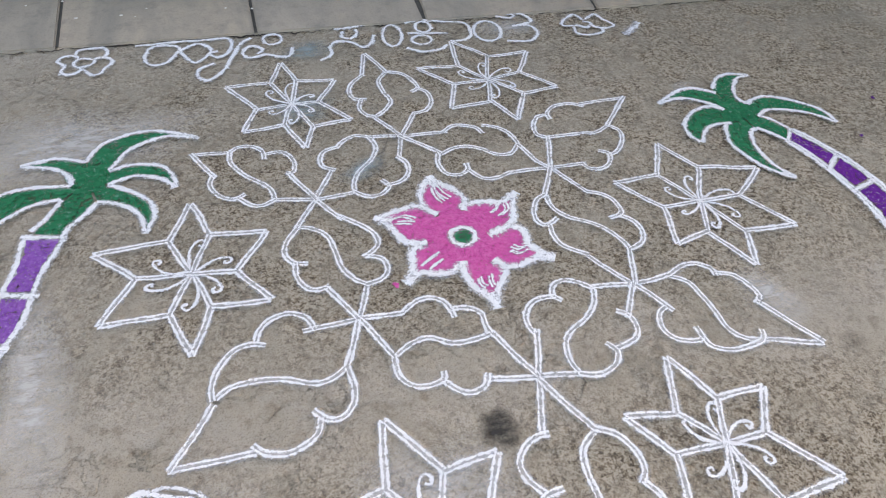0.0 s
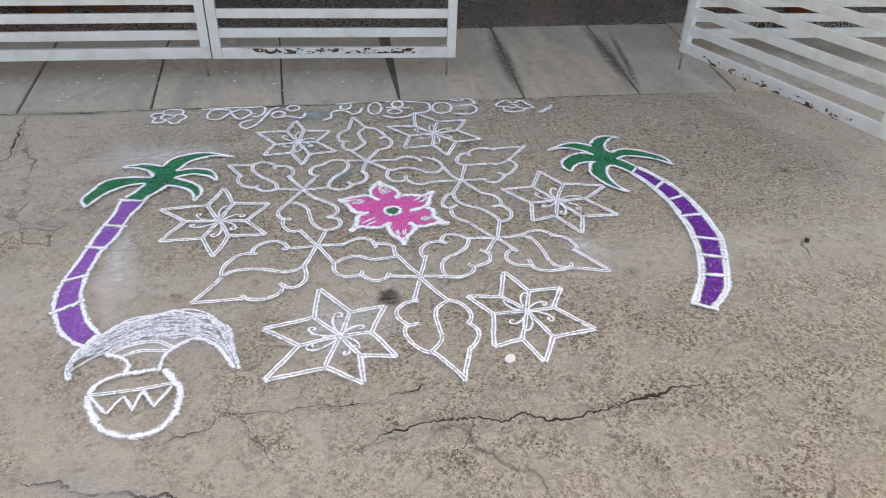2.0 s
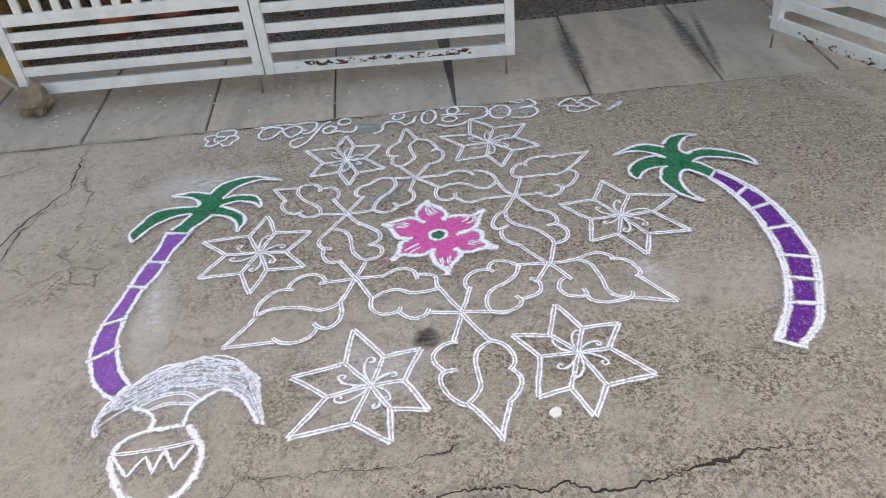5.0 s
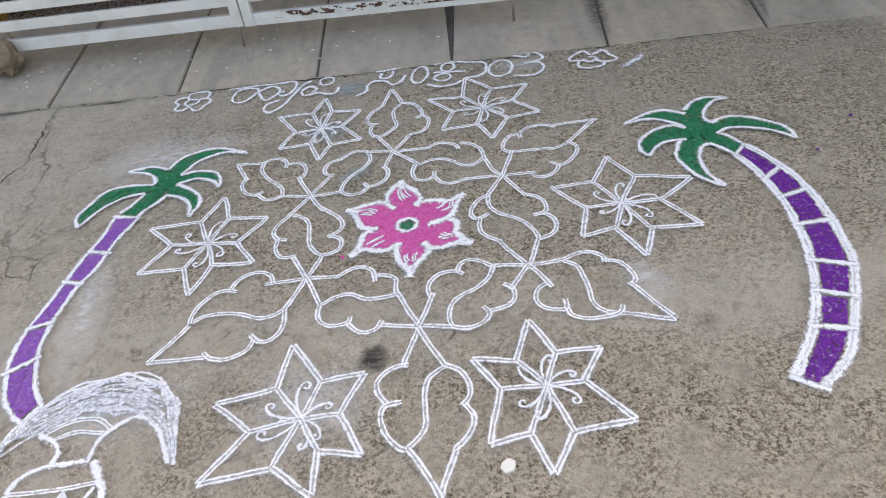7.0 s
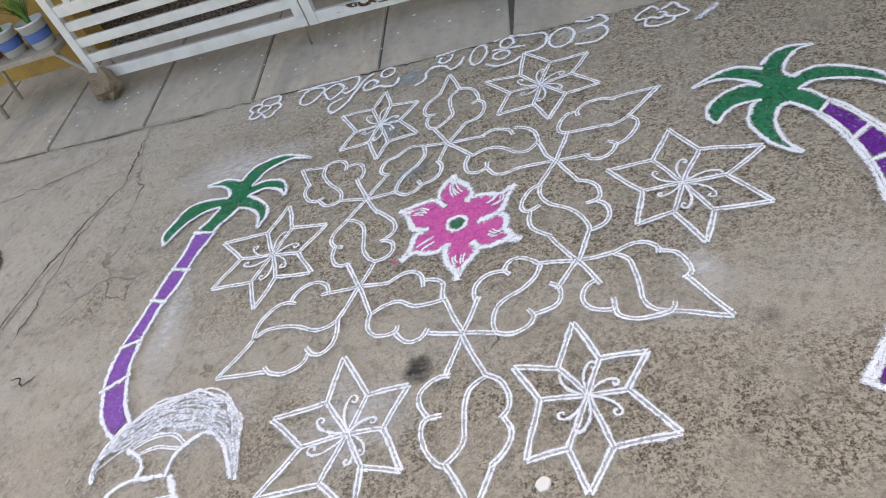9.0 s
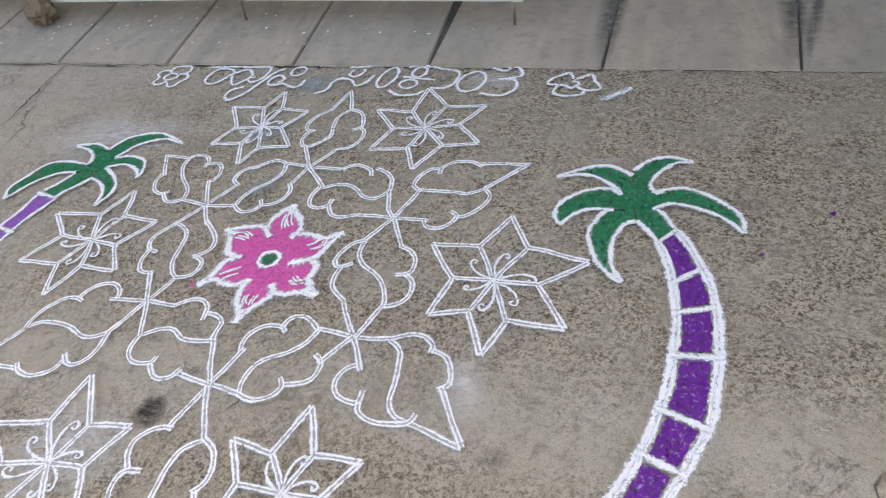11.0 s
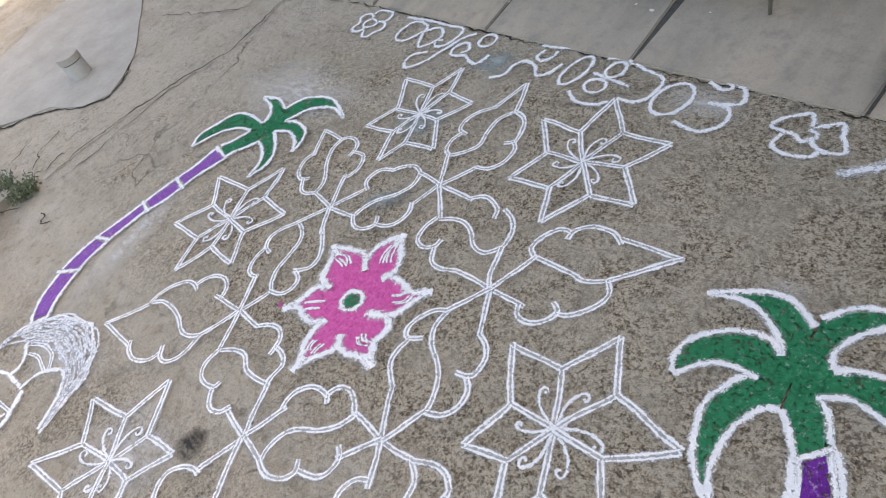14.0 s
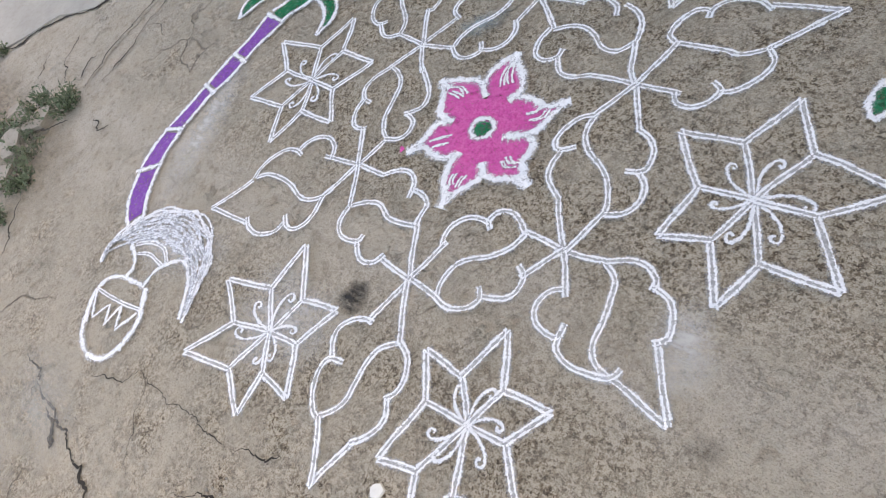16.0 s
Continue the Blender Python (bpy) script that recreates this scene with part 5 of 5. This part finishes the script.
def ring_line(cx, cy, rx, ry, parent, turn=-8, width=0.018):
    m = pose(cx, cy, 0, 0, 0, turn)
    return part("letter_loop", ribbon(spline([m @ Vector((rx * math.cos(a), ry * math.sin(a), 0)) for a in np.arange(0, 6.28, 0.628)], 0.008, True), width), WHITE1, parent)


# greeting in rounded Kannada letters
word = thing("rangoli_lettering", "hand-drawn white powder greeting in rounded script", "lettering", at=(0.006, -0.035, 0))
for pts in ([(-0.107, 2.751), (0.012, 2.757), (0.139, 2.753), (0.225, 2.756), (0.247, 2.705), (0.233, 2.64), (0.19, 2.616), (0.164, 2.65), (0.195, 2.661)],
            [(0.051, 2.718), (-0.008, 2.742), (-0.058, 2.715), (-0.068, 2.637), (-0.032, 2.597), (0.017, 2.613), (0.056, 2.685), (0.118, 2.728), (0.164, 2.684), (0.149, 2.624), (0.108, 2.588), (0.067, 2.656), (0.055, 2.717)],
            [(0.322, 2.739), (0.276, 2.691), (0.242, 2.594), (0.209, 2.514), (0.159, 2.462), (0.123, 2.489), (0.129, 2.542), (0.18, 2.575)],
            [(0.337, 2.612), (0.359, 2.639), (0.333, 2.671), (0.303, 2.663), (0.289, 2.621), (0.314, 2.589), (0.368, 2.602), (0.429, 2.573), (0.462, 2.585), (0.473, 2.637)],
            [(0.563, 2.522), (0.61, 2.558), (0.613, 2.616), (0.645, 2.653), (0.698, 2.634), (0.736, 2.59), (0.773, 2.611), (0.796, 2.679)],
            [(0.647, 2.755), (0.765, 2.769), (0.805, 2.84)],
            [(0.679, 2.734), (0.672, 2.686), (0.704, 2.671), (0.732, 2.705), (0.732, 2.74)],
            [(0.94, 2.754), (1.015, 2.767), (1.117, 2.739), (1.184, 2.711), (1.191, 2.634), (1.148, 2.582), (1.088, 2.578)],
            [(0.934, 2.669), (1.01, 2.66), (1.093, 2.641)],
            [(0.906, 2.559), (0.959, 2.522), (1.029, 2.528), (1.067, 2.558)],
            [(1.331, 2.749), (1.386, 2.724), (1.407, 2.747), (1.363, 2.771), (1.445, 2.746), (1.467, 2.678), (1.375, 2.652), (1.438, 2.652), (1.46, 2.586), (1.406, 2.526), (1.315, 2.543)]):
    part("letter_stroke", ribbon(spline(pts), 0.02), WHITE1, word)
for cx, cy, rx, ry in ((0.401, 2.715, 0.037, 0.042), (0.868, 2.662, 0.038, 0.085), (1.005, 2.707, 0.03, 0.042), (0.978, 2.612, 0.04, 0.036), (1.26, 2.637, 0.057, 0.08)):
    ring_line(cx, cy, rx, ry, word)


def small_flower(*strokes):
    t = thing("rangoli_floret", "small lobed white powder flower beside the greeting", "rangoli", "rangoli florets")
    for k, s in enumerate(strokes):
        part("lobe" if k < len(strokes) - 1 else "eye", ribbon(spline(s), 0.019), WHITE1, t)


small_flower([(-0.31, 2.691), (-0.3, 2.721), (-0.261, 2.728), (-0.215, 2.727), (-0.198, 2.693), (-0.209, 2.656), (-0.24, 2.651)],
             [(-0.287, 2.65), (-0.316, 2.683), (-0.348, 2.682), (-0.367, 2.651), (-0.34, 2.614), (-0.349, 2.576), (-0.327, 2.553), (-0.29, 2.559), (-0.274, 2.588)],
             [(-0.242, 2.653), (-0.196, 2.654), (-0.173, 2.616), (-0.197, 2.574), (-0.207, 2.543), (-0.238, 2.536), (-0.27, 2.581)],
             [(-0.277, 2.586), (-0.309, 2.618), (-0.287, 2.657), (-0.239, 2.641), (-0.244, 2.609), (-0.281, 2.596)])
small_flower([(1.66, 2.578), (1.597, 2.584), (1.608, 2.62), (1.672, 2.673), (1.696, 2.62)],
             [(1.699, 2.616), (1.762, 2.658), (1.781, 2.609), (1.808, 2.547), (1.749, 2.538), (1.707, 2.576)],
             [(1.633, 2.564), (1.624, 2.519), (1.661, 2.491), (1.733, 2.5), (1.751, 2.538)],
             [(1.66, 2.578), (1.688, 2.555), (1.721, 2.587), (1.692, 2.611)])
tagged(link_mesh("powder_dab", ribbon(spline([(1.82, 2.47), (1.87, 2.51), (1.93, 2.56)]), 0.035), WHITE0), "short dab of white powder on the concrete", "powder dab")

# small things lying about
tagged(link_mesh("oil_stain", patch(0.759, 0.862, 0.055, 0.06, 0.0012, 0, 31), OIL), "round dark oil stain on the concrete", "stain")
tagged(link_mesh("dirt_stain", patch(1.72, 0.89, 0.05, 0.04, 0.0012, 0, 33), BLOT), "dark dirt blot on the concrete", "stain")
chip = bmesh.new()
rim_in = [(0.026, 0.004), (0.012, 0.022), (-0.012, 0.02), (-0.024, 0.008), (-0.02, -0.016), (0.004, -0.021), (0.018, -0.012)]
low = [chip.verts.new((x, y, 0.0)) for x, y in rim_in]
high = [chip.verts.new((x * 0.9, y * 0.9, 0.006 + 0.1 * x)) for x, y in rim_in]
chip.faces.new(high)
for k in range(7):
    chip.faces.new((low[k], low[(k + 1) % 7], high[(k + 1) % 7], high[k]))
chip_ob = link_mesh("shell_fragment", chip, SHELL)
chip_ob.matrix_world = pose(1.117, 0.478, 0.0, 0, 0, 25) @ Matrix.Scale(0.85, 4)
tagged(chip_ob, "flat white shell fragment lying on the concrete", "fragment")
pebble = bmesh.new()
bmesh.ops.create_icosphere(pebble, subdivisions=2, radius=0.011)
peb = link_mesh("pebble", pebble, CRACK)
peb.matrix_world = pose(2.57, 1.0, 0.004)
tagged(peb, "small dark pebble lying on the concrete", "pebble")
bm = bmesh.new()
r3 = random.Random(3)
for k in range(90):
    x, y, s = r3.uniform(-2.2, 1.3), r3.uniform(2.85, 3.6), r3.uniform(0.004, 0.012)
    z = slab_z(y) + 0.004
    vs = [bm.verts.new((x + s * math.cos(a + k) * r3.uniform(0.6, 1.2), y + s * math.sin(a + k) * r3.uniform(0.6, 1.2), z)) for a in (0, 1.05, 2.1, 3.14, 4.2, 5.2)]
    top = bm.verts.new((x, y, z + 0.003))
    for a in range(6):
        bm.faces.new((vs[a], vs[(a + 1) % 6], top))
tagged(link_mesh("fallen_petals", bm, SHELL), "scattered white petal flecks on the paving", "petals", kind="stuff")
bm = bmesh.new()
for k in range(260):
    x, y = r3.uniform(-0.9, 2.9), r3.uniform(-0.6, 2.6)
    bmesh.ops.create_icosphere(bm, subdivisions=1, radius=r3.uniform(0.0015, 0.0045), matrix=pose(x, y, 0.0))
for k in range(150):
    x = r3.uniform(0.6, 1.75)
    y = 0.27 + 0.06 * math.sin(x * 7) + r3.gauss(0, 0.035)
    bmesh.ops.create_icosphere(bm, subdivisions=1, radius=r3.uniform(0.002, 0.007), matrix=pose(x, y, 0.0, r3.uniform(0, 90), 0, 0) @ Matrix.Diagonal((1, r3.uniform(0.6, 1.3), 0.7, 1)))
tagged(link_mesh("loose_grit", bm, ROCK), "loose grit scattered over the concrete", "grit", kind="stuff")


for x, y, r in ((2.35, 1.66, 0.007), (2.56, 1.86, 0.008), (2.2, 1.02, 0.005), (2.24, 1.25, 0.006), (0.62, 1.33, 0.01)):
    tagged(link_mesh("powder_speck", fill([Vector((x + r * math.cos(a), y + r * math.sin(a), 0)) for a in np.arange(0, 6.2, 0.7)], 0.0014), PURPLE if x > 1 else PINK), "tiny speck of spilt coloured powder", "powder speck")


# ---- bench with pots ----
bench = thing("bench", "weathered narrow plank bench on thin legs", "bench", at=(-1.98, 3.37, 0.0))
part("plank", box(-0.38, 0.3, -0.13, 0.13, 0.36, 0.395, 0.006), WOOD, bench)
for x, y in ((0.27, -0.1), (0.27, 0.1), (-0.34, -0.1), (-0.34, 0.1)):
    part("leg", tube([(x, y, 0.36), (x + (0.12 if x > 0 else -0.03), y + 0.01, 0.2), (x + (0.2 if x > 0 else -0.05), y, 0.0)], 0.014), WOOD, bench)


def bucket(at, label, r, h, mat, seed, leafy, leaf_len):
    t = thing("plant_bucket", label, "plant pot", "potted plants", at)
    part("bucket", lathe([(0, 0), (r * 0.82, 0), (r, h), (r * 1.06, h), (r * 1.06, h + 0.012), (r * 0.95, h + 0.012), (r * 0.93, h - 0.02), (0, h - 0.02)]), mat, t)
    part("label_band", lathe([(r * 0.88 + 0.002, h * 0.3), (r * 0.95 + 0.002, h * 0.7)]), BLUE if mat is BUCKET else mat, t)
    rr = random.Random(seed)
    bm = bmesh.new()
    for _ in range(leafy):
        a, lean = rr.uniform(0, 6.28), rr.uniform(0.1, 0.9)
        L = leaf_len * rr.uniform(0.6, 1.1)
        d = Vector((math.cos(a), math.sin(a), 0))
        s = Vector((-d.y, d.x, 0))
        prev = None
        for j in range(6):
            u = j / 5
            p = d * (0.01 + L * lean * u * u) + Vector((0, 0, h - 0.02 + L * (u - 0.45 * lean * u * u)))
            w = 0.006 * (1 - u ** 2) + 0.0004
            cur = (bm.verts.new(p + s * w), bm.verts.new(p - s * w))
            if prev:
                bm.faces.new((prev[0], prev[1], cur[1], cur[0]))
            prev = cur
    part("foliage", bm, LEAF, t, "narrow green blades")
    return t


bucket((-1.81, 3.37, 0.395), "white paint bucket with blue band holding grassy plant", 0.085, 0.15, BUCKET, 1, 60, 0.32)
bucket((-2.03, 3.37, 0.395), "white paint bucket with blue band holding grassy plant", 0.08, 0.15, BUCKET, 2, 70, 0.34)
bucket((-2.23, 3.37, 0.395), "terracotta pot with a grassy plant on the bench", 0.08, 0.13, TERRA, 3, 40, 0.25)
for x, y, r, h in ((4.0, 4.3, 0.17, 0.3), (4.6, 4.1, 0.16, 0.3), (-0.95, 4.6, 0.17, 0.34), (-0.45, 4.75, 0.19, 0.36), (-1.35, 4.5, 0.15, 0.3)):
    bucket((x, y, FLOOR), "large terracotta plant pot standing on the porch", r, h, TERRA, int(x * 10) + 50, 50, 0.4)
# the wall's far western stretch is added to keep sun off the slabs
tagged(link_mesh("wall_low", box(-4.4, -1.82, 3.75, 3.93, -0.05, 1.4), OCHRE), "low ochre painted compound wall behind the bench", "wall", kind="structure")


# ---- motorcycles ----
def ring_profile(R, r, n=40, k=12, squash=1.0):
    bm = bmesh.new()
    rows = []
    for i in range(n):
        a = 2 * math.pi * i / n
        rows.append([bm.verts.new(((r * squash * math.sin(b)), (R + r * math.cos(b)) * math.cos(a), (R + r * math.cos(b)) * math.sin(a))) for b in [2 * math.pi * j / k for j in range(k)]])
    for i in range(n):
        for j in range(k):
            bm.faces.new((rows[i][j], rows[(i + 1) % n][j], rows[(i + 1) % n][(j + 1) % k], rows[i][(j + 1) % k])).smooth = True
    return bm


def motorcycle(at, turn):
    t = thing("motorcycle", "black commuter motorcycle parked on its stand", "motorcycle", "parked motorcycles", at, turn)
    for y in (0.0, 1.27):
        bm = ring_profile(0.25, 0.05)
        bm.transform(pose(0, y, 0.3))
        w = part("wheel", bm, RUBBER, t, "black tyre")
        bm = ring_profile(0.205, 0.02, squash=1.3)
        bm.transform(pose(0, y, 0.3))
        part("rim", bm, CHROME, w, "bright alloy rim")
        bm = bmesh.new()
        for k in range(6):
            a = math.pi / 3 * k
            tube([(0, y, 0.3), (0, y + 0.2 * math.cos(a), 0.3 + 0.2 * math.sin(a))], 0.012, 6, bm)
        cyl(0.05, 0.05, -0.05, 0.05, 16, bm=bm, m=pose(0, y, 0.3, 0, 90, 0))
        part("spokes", bm, BLACK, w)
    bm = bmesh.new()
    prev = None
    for k in range(11):
        a = radians(20 + 14 * k)
        cur = [bm.verts.new((x, -0.33 * math.cos(a) , 0.3 + 0.36 * math.sin(a))) for x in (-0.07, 0.0, 0.07)]
        if prev:
            for j in range(2):
                bm.faces.new((prev[j], prev[j + 1], cur[j + 1], cur[j]))
        prev = cur
    bmesh.ops.solidify(bm, geom=bm.faces[:], thickness=0.006)
    part("mudguard", bm, BLACK, t)
    plate = part("number_plate", box(-0.1, 0.1, -0.37, -0.36, 0.5, 0.62, 0.002), PLATE, t, "white number plate with dark bars")
    for z in (0.585, 0.535):
        for k in range(4):
            part("plate_bar", box(-0.08 + 0.042 * k, -0.05 + 0.042 * k, -0.3735, -0.3705, z - 0.016, z + 0.016), BLACK, plate)
    part("tail_lamp", box(-0.06, 0.06, -0.38, -0.33, 0.66, 0.72, 0.012), TERRA, t, "red tail lamp")
    part("seat", box(-0.12, 0.12, -0.25, 0.5, 0.74, 0.83, 0.03), RUBBER, t)
    part("side_panel", box(-0.11, 0.11, -0.2, 0.45, 0.55, 0.74, 0.04), BLACK, t)
    part("fuel_tank", box(-0.14, 0.14, 0.5, 0.98, 0.7, 0.95, 0.07), BLACK, t)
    part("engine", box(-0.14, 0.14, 0.4, 0.85, 0.28, 0.62, 0.04), BOLT, t, "grey finned engine")
    part("exhaust", tube([(0.15, 0.75, 0.3), (0.17, 0.4, 0.26), (0.17, 0.05, 0.3), (0.18, -0.32, 0.38)], 0.042, 14), BLACK, t, "black silencer")
    part("exhaust_tip", tube([(0.18, -0.32, 0.38), (0.182, -0.37, 0.39)], 0.03, 14), BOLT, t, "steel silencer tip")
    for x in (-0.11, 0.11):
        part("shock_absorber", tube([(x, 0.02, 0.33), (x, 0.14, 0.68)], 0.022, 10), CHROME, t)
    part("swing_arm", tube([(0.09, 0, 0.3), (0.09, 0.5, 0.36)], 0.018), BOLT, t)
    part("fork", tube([(-0.08, 1.27, 0.3), (-0.08, 1.05, 0.95)], 0.02), CHROME, t)
    part("fork", tube([(0.08, 1.27, 0.3), (0.08, 1.05, 0.95)], 0.02), CHROME, t)
    part("headlamp", lathe([(0, 0), (0.08, 0.02), (0.09, 0.1), (0, 0.11)], m=pose(0, 1.08, 0.9, -90)), BLACK, t)
    part("handlebar", tube([(-0.35, 0.95, 1.03), (-0.15, 1.03, 1.0), (0.15, 1.03, 1.0), (0.35, 0.95, 1.03)], 0.014), CHROME, t)
    part("side_stand", tube([(-0.1, 0.5, 0.3), (-0.2, 0.45, 0.0)], 0.012), BOLT, t)
    return t


motorcycle((3.4, 6.1, FLOOR), -30)
motorcycle((2.47, 6.25, FLOOR), -14)
